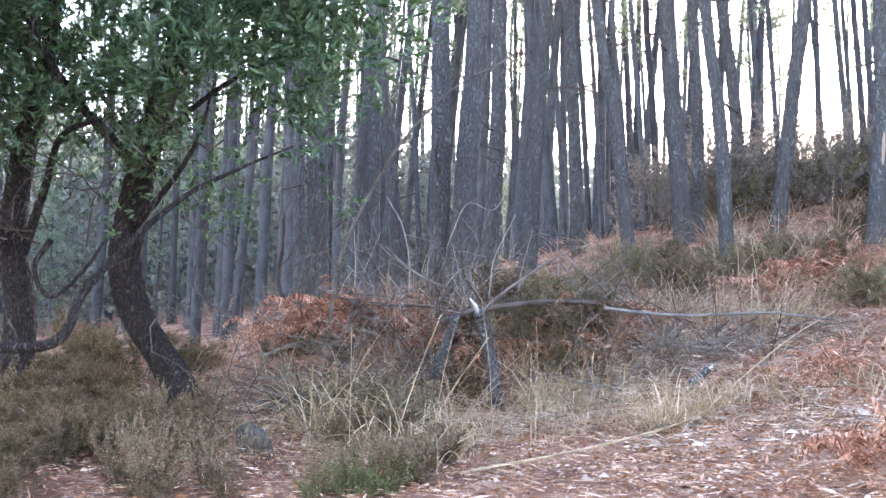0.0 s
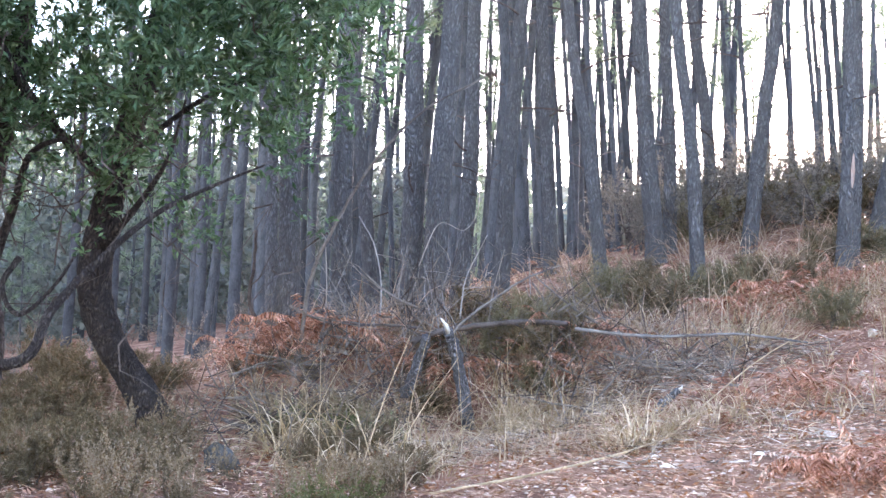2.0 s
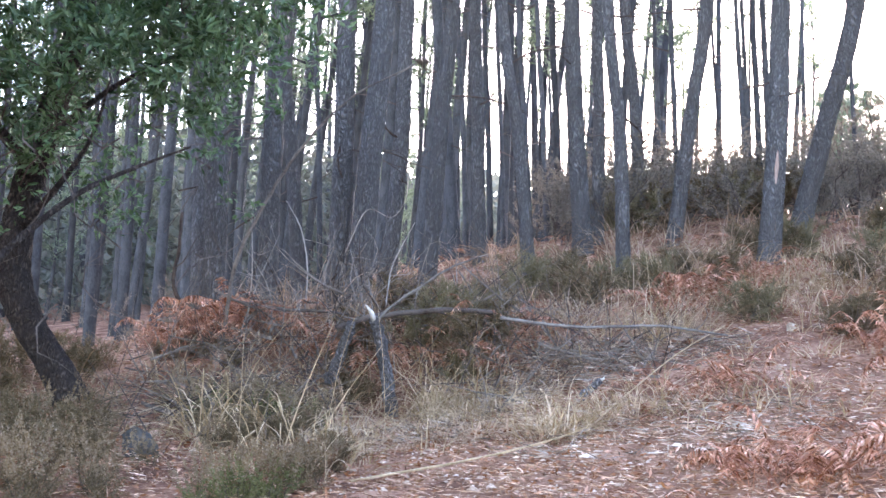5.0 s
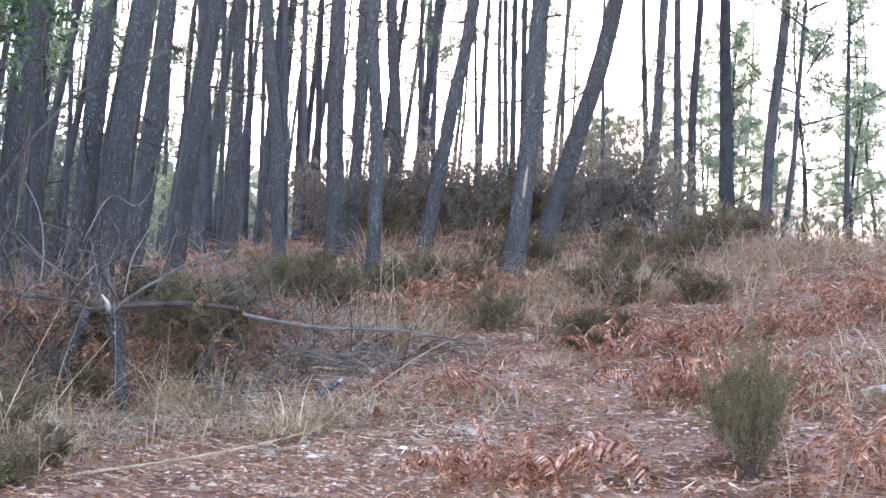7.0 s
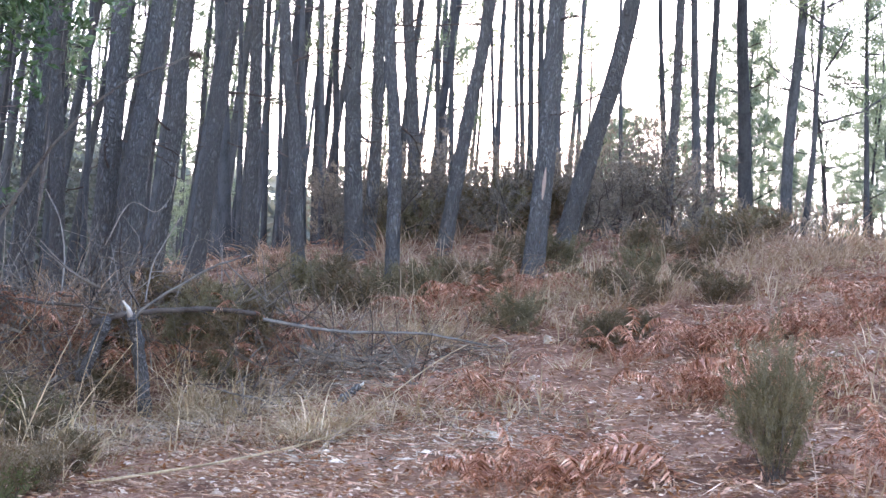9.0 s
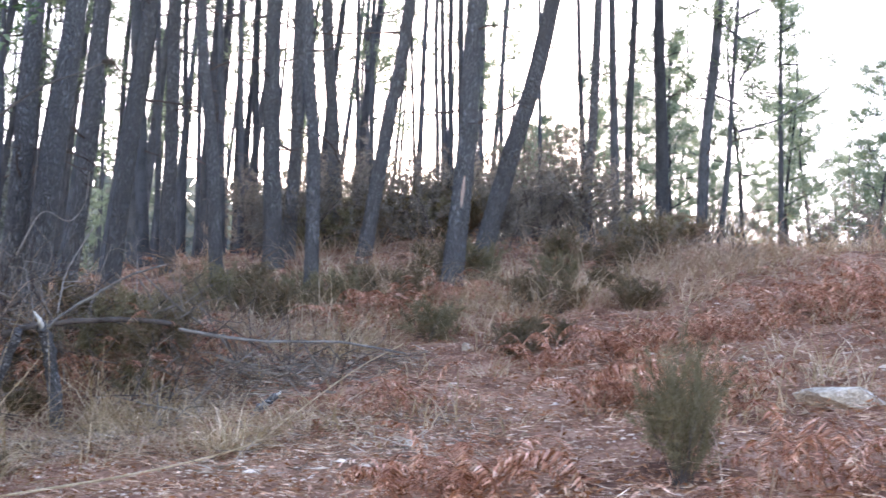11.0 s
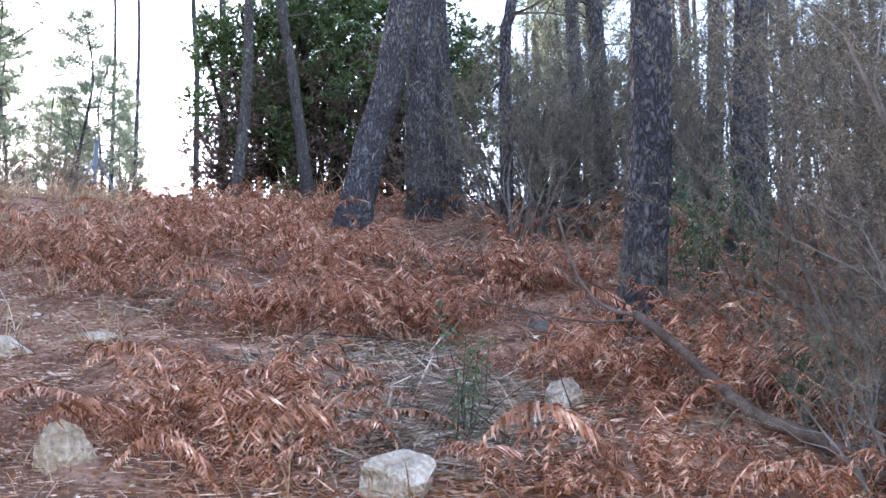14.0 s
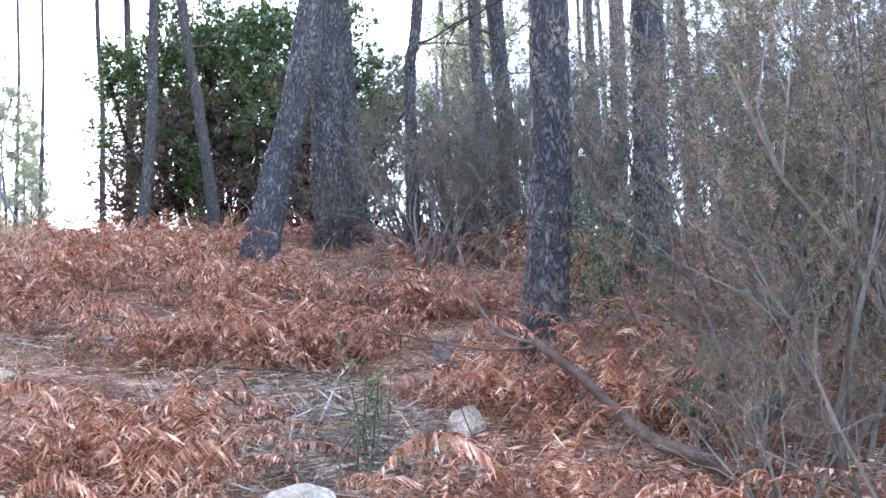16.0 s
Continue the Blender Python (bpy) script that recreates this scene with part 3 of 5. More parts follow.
pine(4.64, 15.28, 0.025, (-0.13, 0.03, 1.54), (-0.26, 0.07, 3.08), 11.0, detail=False, material=BARK_FAR_SHADED, snags=4, label="slim pine standing deep in the stand, its grey-brown bark darkened for shade")
pine(5.14, 16.00, 0.036, (-0.11, 0.03, 1.64), (-0.22, 0.06, 3.27), 11.5, detail=False, material=BARK_FAR_SHADED, snags=4, label="slim pine standing deep in the stand, its grey-brown bark darkened for shade")
pine(5.43, 16.79, 0.037, (-0.10, 0.03, 1.78), (-0.21, 0.06, 3.50), 12.0, detail=False, material=BARK_FAR_SHADED, snags=4, label="slim pine standing deep in the stand, its grey-brown bark darkened for shade")
pine(4.86, 14.48, 0.044, (-0.08, 0.02, 1.48), (-0.16, 0.05, 2.96), 10.5, detail=False, material=BARK_FAR_SHADED, snags=4, label="slim pine standing deep in the stand, its grey-brown bark darkened for shade")
pine(5.22, 15.24, 0.047, (-0.08, 0.03, 1.55), (-0.17, 0.05, 3.11), 11.0, detail=False, material=BARK_FAR_SHADED, snags=4, label="slim pine standing deep in the stand, its grey-brown bark darkened for shade")
pine(6.50, 15.68, 0.031, (-0.08, 0.03, 1.65), (-0.16, 0.06, 3.29), 11.5, detail=False, material=BARK_FAR_SHADED, snags=4, label="slim pine standing deep in the stand, its grey-brown bark darkened for shade")


def far_pine(seed, height, r0, low, reach, needles, limbs, label, name="pine_tree", tuft=7, spray=(0.2, 0.028)):
    """A pine of the background stand: trunk, limbs, needle crown and, on tall ones, a dead branch."""
    r = random.Random(seed)
    root = thing(name, (0, 0, -50), label, "tree", "background trees")
    line = curve_through([(0, 0, -0.2), (r.uniform(-0.15, 0.15), r.uniform(-0.15, 0.15), height * 0.3), (r.uniform(-0.3, 0.3), r.uniform(-0.3, 0.3), height * 0.7), (0, 0, height)], 5)
    part("trunk", trunk_mesh(line, r0, height, False, seed, BARK_FAR_SHADED, 0.15), root)
    part("crown", crown_mesh(seed, low, height + 0.1, reach, needles, limbs, tuft, *spray), root)
    if name == "pine_tree" and low > 4:
        part("dead_branch", SNAGS[r.randrange(6)], root, m=pose(0, 0, height * r.uniform(0.2, 0.5), 0, 0, r.uniform(0, 360)) @ Matrix.Scale(r.uniform(0.8, 1.5), 4))
    return root


def scatter(protos, spots, rng, low=0.85, high=1.15):
    """Copies of prototypes at (x, y) places, each turned and sized a little; the prototypes themselves take the first places."""
    for k, (x, y) in enumerate(spots):
        s = rng.uniform(low, high)
        m = pose(x, y, ground(x, y) - 0.03, rng.uniform(-2.5, 2.5), rng.uniform(-2.5, 2.5), rng.uniform(0, 360)) @ Matrix.Scale(s, 4)
        if k < len(protos):
            protos[k].matrix_basis = m
        else:
            copy_thing(protos[k % len(protos)], m @ Matrix.Scale(1 / protos[k % len(protos)].scale[0], 4))


def polar(rng, count, az, dist, gap, taken, power=0.5):
    """Places by bearing and distance from the middle of the walk, kept apart from one another."""
    out = []
    for _ in range(count * 40):
        if len(out) == count:
            break
        a = radians(rng.uniform(*az))
        d = (rng.uniform(0, 1) ** power) * (dist[1] - dist[0]) + dist[0]
        x, y = 0.6 + d * math.sin(a), 0.1 + d * math.cos(a)
        if all((x - u) ** 2 + (y - v) ** 2 > gap * gap for u, v in taken):
            out.append((x, y))
            taken.append((x, y))
    return out


rng = random.Random(5)
taken = [(o.location.x, o.location.y) for o in scene.objects if o.name.startswith("pine_tree")]
tall = [far_pine(60 + k, 11.5 + 0.8 * (k % 4), 0.085 + 0.012 * (k % 3), 4.4 + 0.8 * (k % 4), 1.5, NEEDLES, 13, "slender pine with a high thin crown among the forest") for k in range(6)]
spots = polar(rng, 6, (-27, -4), (13.0, 26), 0.7, taken) + polar(rng, 34, (-14, 7), (13.5, 30), 0.8, taken) + polar(rng, 120, (-27, 19), (15.5, 55), 1.0, taken) + polar(rng, 56, (-25, 13), (36, 72), 1.4, taken) + polar(rng, 4, (19, 30), (34, 60), 2.0, taken) + polar(rng, 34, (56, 84), (15, 50), 1.6, taken)
spots.sort(key=lambda p: math.hypot(*p))
scatter(tall, spots[:140], rng)


def far_stand(protos, spots):
    """The pines beyond those that can be told apart, joined: needles, and trunks with their limbs."""
    needles, wood = Geo(), Geo()
    for k, (x, y) in enumerate(spots):
        m = pose(x, y, ground(x, y) - 0.03, rng.uniform(-2.5, 2.5), rng.uniform(-2.5, 2.5), rng.uniform(0, 360)) @ Matrix.Scale(rng.uniform(0.85, 1.15), 4)
        for ob in protos[k % len(protos)].children:
            if ob.name.startswith("dead_branch"):
                continue
            vs = [tuple(m @ v.co) for v in ob.data.vertices]
            green = ob.name.startswith("crown")
            for g, side in ((needles, 0), (wood, 1)):
                fs = [tuple(f.vertices) for f in ob.data.polygons if (f.material_index if green else 1) == side]
                if fs:
                    first = len(g.v)
                    g.v += vs
                    g.f += [tuple(first + i for i in f) for f in fs]
    for g in (needles, wood):
        used = sorted({i for f in g.f for i in f})
        to = {i: k for k, i in enumerate(used)}
        g.v, g.f = [g.v[i] for i in used], [tuple(to[i] for i in f) for f in g.f]
    root = thing("far_pines", (0, 0, 0), "many slender pines closing the forest behind", "trees", kind="stuff", me=needles.mesh("far_pines", NEEDLES))
    part("trunks", wood.mesh("trunks", BARK_FAR_SHADED), root)


far_stand(tall, spots[140:])
young = [far_pine(80 + k, 6.0 + 0.8 * k, 0.06, 0.9 + 0.3 * k, 2.0, YOUNG, 25, "young pine, needled nearly to the ground", tuft=12, spray=(0.2, 0.026)) for k in range(4)]
spots = polar(rng, 46, (19, 38.2), (27, 46), 1.6, taken) + polar(rng, 26, (-27, 10), (24, 60), 2.2, taken) + polar(rng, 22, (56, 86), (13, 34), 1.6, taken)
scatter(young, spots, rng, 0.55, 0.98)


# ---- shrubs ----
def twiggy(wood, sprigs, p, d, long, r0, depth, r, bend=0.25, fork=(3, 5), spread=0.55, lift=0.25):
    """A branching stem; the ends of the last twigs are gathered as (place, way, length)."""
    pts, rad = [p.copy()], [r0]
    for i in range(4):
        d = (d + Vector((r.gauss(0, bend), r.gauss(0, bend), r.gauss(0, bend) + lift * 0.3))).normalized()
        p = p + d * long / 4
        pts.append(p.copy())
        rad.append(r0 * (1 - 0.17 * (i + 1)))
    if depth:
        wood.tube(pts, rad, 4 if depth > 1 else 3)
    else:
        wood.tube(pts[::4], rad[::4], 3)
    if depth == 0:
        sprigs.append((pts[0], pts[-1] - pts[0]))
        return
    for _ in range(r.randint(*fork)):
        k = r.randint(1, 4)
        q = (d + Vector((r.gauss(0, spread), r.gauss(0, spread), r.gauss(lift, spread)))).normalized()
        twiggy(wood, sprigs, pts[k], q, long * r.uniform(0.5, 0.8), rad[k] * 0.6, depth - 1, r, bend, fork, spread, lift)


def shrub(name, label, category, seed, stems, height, depth, foliage, wood_mat, per_sprig, leaf, width, tilt=0.3, fork=(3, 4), thick=0.014, group="", needle=False, spread=0.55):
    """A shrub: each main stem is a part with its twigs; the foliage is one mesh."""
    r, nr = random.Random(seed), np.random.default_rng(seed)
    root = thing(name, (0, 0, -60), label, category, group)
    sprigs = []
    for s in range(stems):
        g = Geo()
        a = 2 * math.pi * s / stems + r.uniform(-0.4, 0.4)
        d = Vector((math.cos(a) * tilt, math.sin(a) * tilt, 1)).normalized()
        twiggy(g, sprigs, Vector((math.cos(a) * 0.04 * height, math.sin(a) * 0.04 * height, -0.05)), d, height * r.uniform(0.4, 0.6), thick * r.uniform(0.7, 1.2), depth, r, fork=fork, spread=spread)
        part("stem", g.mesh("stem", wood_mat), root)
    at, way = [], []
    for p, w in sprigs:
        k = per_sprig
        t = nr.uniform(0.0, 1.1, (k, 1))
        at.append(np.array(p) + np.array(w) * t + nr.normal(size=(k, 3)) * leaf * 0.25)
        way.append(nr.normal(size=(k, 3)) * 0.8 + np.array(w.normalized()) * 1.1)
    g = Geo()
    (g.slivers if needle else g.leaves)(np.concatenate(at), np.concatenate(way), leaf, width, nr)
    part("foliage", g.mesh("foliage", foliage), root)
    return root


# grey-green understorey along the crest and in the stand
under = [shrub("tall_shrub", "grey-green twiggy shrub under the pines", "shrub", 100 + k, 2, 1.7, 2, HEATH, DARKWOOD, 46, 0.05, 0.013, 0.4, (4, 5), group="understorey shrubs", needle=True) for k in range(4)]
UNDER = []
for count, az, dist, gap, low, high in ((40, (-27, 6), (16, 34), 0.8, 0.4, 0.8), (16, (-28, -6), (11.5, 17), 0.8, 0.3, 0.5), (60, (7, 21), (13.2, 17), 0.5, 0.5, 0.95), (70, (55, 80), (10.5, 24), 0.7, 0.45, 0.95), (34, (19, 31), (12.3, 19), 0.6, 0.3, 0.48),
                                        (10, (6, 13), (13.5, 18), 0.5, 0.65, 0.95), (50, (9, 24), (14.5, 19), 0.55, 0.8, 1.15), (34, (20, 39), (21, 28), 0.7, 0.7, 1.2)):
    UNDER += [(x, y, rng.uniform(low, high)) for x, y in polar(rng, count, az, dist, gap, [])]
UNDER += [(5.75, 13.9, 0.85), (5.3, 14.2, 0.85), (6.2, 13.6, 0.85), (5.6, 14.6, 0.85)]
UNDER.sort(key=lambda u: math.hypot(u[0] - 0.6, u[1]))


def undergrowth(rest):
    """Shrubs too far off to tell apart, joined."""
    leaves, wood = Geo(), Geo()
    for x, y, size in rest:
        k = rng.randrange(4)
        m = pose(x, y, ground(x, y) - 0.03, 0, 0, rng.uniform(0, 360)) @ Matrix.Scale(size, 4)
        for ob in under[k].children:
            g = leaves if ob.name.startswith("foliage") else wood
            first = len(g.v)
            g.v += [tuple(m @ v.co) for v in ob.data.vertices]
            g.f += [tuple(first + i for i in f.vertices) for f in ob.data.polygons]
    root = thing("undergrowth", (0, 0, 0), "grey-green scrub growing thickly under the far pines", "undergrowth", kind="stuff", me=leaves.mesh("undergrowth", HEATH))
    part("stems", wood.mesh("stems", DARKWOOD), root)


undergrowth(UNDER[230:])
for k, (x, y, size) in enumerate(UNDER[:230]):
    m = pose(x, y, ground(x, y) - 0.03, 0, 0, rng.uniform(0, 360)) @ Matrix.Scale(size, 4)
    if k < 4:
        under[k].matrix_basis = m
    else:
        copy_thing(under[k % 4], m @ Matrix.Scale(1 / under[k % 4].scale[0], 4))


def far_woods():
    """The wooded ridge beyond the stand: many rough crowns of leaf sprays, joined."""
    nr, r, g = np.random.default_rng(31), random.Random(31), Geo()
    at, way = [], []
    for i in range(1300):
        near = i % 3 == 0
        a, d = (radians(r.uniform(-34, 0)), r.uniform(34, 75)) if near else (radians(r.uniform(-34, 22)), r.uniform(75, 195))
        x, y = d * math.sin(a), d * math.cos(a)
        h = r.uniform(3.5, 6.0) if near else r.uniform(5, 9)
        k = 110 if near else 34
        f = nr.uniform(0.05, 1, (k, 1))
        p = nr.normal(size=(k, 3)) * (h * 0.2 * (1.15 - f))
        p[:, 2:] = f * h
        at.append(p + np.array((x, y, ground(x, y))))
        way.append(nr.normal(size=(k, 3)))
    size = np.concatenate([np.full((110, 1), 0.32) if i % 3 == 0 else np.full((34, 1), 1.5) for i in range(1300)])
    g.leaves(np.concatenate(at), np.concatenate(way), size, size * 0.6, nr)
    tagged(new("far_woods", g.mesh("far_woods", FARLEAF_HAZED)), "distant wooded ridge seen between the trunks", "woods", kind="stuff")


far_woods()

# heath bushes of the bank and the edge of the track
heath = [shrub("heath_bush", "dense low heath bush, dull green", "shrub", 120 + k, 9, 0.5, 2, BROOM if k == 2 else HEATHER, DARKWOOD, 60, 0.042, 0.006, 0.7, group="heath bushes", thick=0.006, needle=True) for k in range(3)]
BANK = [(3.75, 8.75, 0.9), (4.1, 8.95, 0.65), (3.36, 9.75, 0.9), (5.05, 9.5, 0.9), (4.6, 9.9, 0.75), (1.8, 11.4, 1.2), (1.45, 11.0, 1.0), (3.4, 10.8, 1.0), (0.95, 9.75, 1.1),
        (0.6, 10.1, 1.2), (0.25, 9.7, 0.9), (4.9, 10.9, 0.9), (5.7, 11.3, 1.1), (6.2, 11.8, 1.2), (6.6, 12.6, 1.2), (5.3, 11.9, 1.1), (2.2, 10.9, 1.0), (2.8, 11.0, 1.0), (7.2, 12.9, 1.2), (0.25, 9.2, 0.7), (1.05, 9.3, 0.75), (-0.25, 9.0, 0.6), (-2.3, 7.5, 0.8), (-1.9, 7.0, 0.7), (-2.6, 8.9, 1.0), (-0.35, 7.3, 0.5), (-1.9, 6.2, 0.8), (-2.2, 6.7, 0.9), (-2.0, 5.75, 0.7), (-1.7, 5.5, 0.6), (-2.5, 7.1, 1.0), (-1.6, 6.8, 0.7), (0.06, 6.22, 0.60), (0.22, 6.68, 0.60), (-0.27, 9.05, 0.70), (0.10, 9.54, 0.60), (1.19, 9.73, 0.80), (0.21, 9.28, 0.55)]
HOLLOW = [(-1.2, 6.7, 0.75), (-1.5, 6.9, 0.85), (-1.1, 6.85, 0.6), (-1.75, 6.6, 0.85), (-2.1, 7.3, 0.95), (-1.3, 7.4, 0.75), (-1.75, 7.6, 0.85), (-2.4, 7.9, 0.95), (-2.9, 8.6, 1.1), (-2.1, 8.3, 0.95), (-3.2, 9.3, 1.2), (-2.4, 9.4, 1.2), (-1.9, 9.7, 1.1), (-2.9, 10.3, 1.3),
          (-0.35, 7.6, 0.65), (0.0, 7.95, 0.55), (-0.6, 8.0, 0.65), (-0.1, 7.35, 0.6), (-0.15, 8.4, 0.5), (1.2, 9.55, 1.15), (1.0, 9.45, 1.1), (0.8, 9.6, 1.2), (-0.45, 8.6, 0.8), (-0.2, 8.75, 0.6)]
HOLLOW += [(2.5, 11.2, 0.9), (3.1, 11.3, 1.0), (3.9, 11.6, 1.1), (1.15, 10.7, 1.0), (2.1, 11.6, 1.1), (4.4, 10.3, 0.8), (4.3, 11.6, 1.0), (5.2, 10.5, 0.7), (-0.9, 9.5, 0.55), (-0.65, 9.45, 0.5), (-1.15, 9.55, 0.5), (4.0, 14.2, 1.6), (4.4, 14.4, 1.6), (3.6, 14.0, 1.5), (4.9, 14.2, 1.6), (3.2, 13.9, 1.4)]
for k, (x, y, s) in enumerate(BANK + HOLLOW):
    m = pose(x, y, ground(x, y) - 0.02, 0, 0, 71 * k) @ Matrix.Scale(s, 4)
    if k < 3:
        heath[k].matrix_basis = m
    else:
        kind = heath[k % 2 if x < 0.2 else k % 3]
        copy_thing(kind, m @ Matrix.Scale(1 / kind.scale[0], 4))

# upright broom beside the track
broom = shrub("broom_bush", "slender upright green broom bush beside the track", "shrub", 140, 24, 0.7, 2, BROOM, DARKWOOD, 60, 0.035, 0.004, 0.07, thick=0.004, spread=0.13, needle=True)
broom.matrix_basis = pose(3.1, 4.85, ground(3.1, 4.85) - 0.02) @ Matrix.Diagonal((0.62, 0.62, 1.0, 1))

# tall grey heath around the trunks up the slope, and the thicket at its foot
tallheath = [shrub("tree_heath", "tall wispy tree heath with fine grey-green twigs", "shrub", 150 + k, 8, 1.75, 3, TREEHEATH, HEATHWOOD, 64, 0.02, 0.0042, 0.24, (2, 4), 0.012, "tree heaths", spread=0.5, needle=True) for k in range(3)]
SLOPE = [(5.15, 1.25, 1.25), (5.6, 0.75, 1.3), (9.0, 5.3, 0.9), (6.3, 1.6, 1.2), (7.5, 1.6, 1.3), (9.6, 3.2, 1.3), (9.0, 2.0, 1.4), (10.4, 4.6, 1.2), (11.0, 3.0, 1.5),
         (6.6, 0.4, 1.4), (5.45, 1.6, 0.5), (5.9, 1.15, 0.9), (5.0, 0.75, 1.1), (7.9, 2.2, 1.2), (9.1, 5.6, 1.2), (9.6, 5.5, 1.0), (9.5, 4.7, 0.9), (9.4, 4.5, 1.2), (5.7, 0.85, 1.7), (6.5, 1.15, 1.7), (7.0, 0.6, 1.8), (6.2, 0.1, 1.6), (7.5, 1.5, 1.7), (8.6, 1.2, 1.8), (8.2, 0.3, 1.8), (5.75, 1.6, 1.0), (7.2, 1.7, 1.0), (6.5, 1.4, 0.9)]
SLOPE += [(4.6, 1.25, 0.5), (4.8, 1.0, 0.7), (4.95, 1.5, 0.45), (9.7, 4.3, 1.5), (11.2, 6.4, 1.5), (11.6, 5.6, 1.6), (11.9, 7.0, 1.5), (10.9, 5.0, 1.4), (11.4, 4.4, 1.6), (12.2, 6.2, 1.7), (10.6, 6.6, 1.2), (9.2, 5.0, 1.0), (9.3, 5.6, 1.0), (7.0, 1.95, 0.95), (7.7, 1.95, 1.3), (10.5, 5.6, 1.5), (10.8, 4.0, 1.6), (9.9, 2.9, 1.6), (8.7, 5.3, 1.2)]
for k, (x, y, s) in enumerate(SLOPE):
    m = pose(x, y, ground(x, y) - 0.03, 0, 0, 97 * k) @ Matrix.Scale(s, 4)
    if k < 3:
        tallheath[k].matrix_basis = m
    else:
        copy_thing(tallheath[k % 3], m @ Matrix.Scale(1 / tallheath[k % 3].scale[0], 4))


def heather(seed, foliage):
    """Low heather: green below, dry beige flower spikes above."""
    root = shrub("heather_clump", "low heather clump with dry beige flower spikes", "shrub", seed, 16, 0.46, 1, foliage, DARKWOOD, 40, 0.024, 0.007, 0.5, (3, 5), 0.004, "heather clumps")
    nr, r, g = np.random.default_rng(seed), random.Random(seed), Geo()
    for _ in range(28):
        a, d = r.uniform(0, 6.3), 0.26 * math.sqrt(r.random())
        p = np.array((d * math.cos(a), d * math.sin(a), 0.2 + r.uniform(0, 0.16)))
        w = np.array((math.cos(a) * 0.4, math.sin(a) * 0.4, 1.0)) * r.uniform(0.09, 0.24)
        k = 44
        f = nr.uniform(0.0, 1, (k, 1))
        at = p + w * f + nr.normal(size=(k, 3)) * 0.011 * (1.1 - f)
        g.leaves(at, nr.normal(size=(k, 3)) + w * 6, 0.022, 0.009, nr)
    part("dry_bloom", g.mesh("dry_bloom", BLOOM), root)
    return root


clumps = [heather(170 + k, GREENHEATH if k == 0 else HEATHER) for k in range(3)]
LOW = [(-0.13, 5.65, 0.72), (-1.1, 5.9, 0.75), (-0.85, 6.05, 0.7), (0.02, 5.75, 0.68), (-1.3, 6.1, 0.66), (0.14, 5.95, 0.62), (-0.2, 5.8, 0.6), (-1.0, 5.6, 0.62), (-0.75, 5.75, 0.55), (-0.3, 5.7, 0.5),
       (-2.7, 7.8, 0.9), (-3.2, 8.3, 1.0), (-0.62, 8.2, 0.85), (-0.45, 7.2, 0.5), (-1.25, 8.0, 0.7), (-0.3, 8.35, 0.9), (-0.9, 8.5, 0.8), (-1.15, 7.3, 0.55), (0.0, 8.1, 0.75), (-1.5, 7.5, 0.7), (-0.75, 6.75, 0.4)]
for k, (x, y, s) in enumerate(LOW):
    m = pose(x, y, ground(x, y) - 0.02, 0, 0, 61 * k) @ Matrix.Scale(s, 4)
    if k < 3:
        clumps[k].matrix_basis = m
    else:
        copy_thing(clumps[k % 3], m @ Matrix.Scale(1 / clumps[k % 3].scale[0], 4))


# ---- broadleaved evergreens ----
def leafy(g, nr, centres, radius, count, leaf, width):
    """Leaves in rosettes at the ends of unseen shoots, filling ball-shaped clumps unevenly."""
    at, way = [], []
    for c in centres:
        shoots = max(4, int(count / 9))
        p = nr.normal(size=(shoots, 3))
        p = p / np.linalg.norm(p, axis=1)[:, None] * radius * nr.uniform(0.25, 1.0, (shoots, 1)) ** 0.6
        for s in p:
            k = nr.integers(6, 12)
            out = s / np.linalg.norm(s) + np.array((0, 0, 0.5))
            at.append(np.array(c) + s + nr.normal(size=(k, 3)) * leaf * 0.35)
            way.append(nr.normal(size=(k, 3)) * 0.75 + out * 0.9)
    g.leaves(np.concatenate(at), np.concatenate(way), leaf, width, nr)


def limb(name, pts, r0, r1, parent, material, n=10, rough=0.06, steps=8):
    g, line = Geo(), curve_through(pts, steps)
    k = len(line) - 1
    g.tube(line, [r0 + (r1 - r0) * i / k for i in range(k + 1)], n, rough, random.Random(len(line)))
    return part(name, g.mesh(name, material, True), parent)


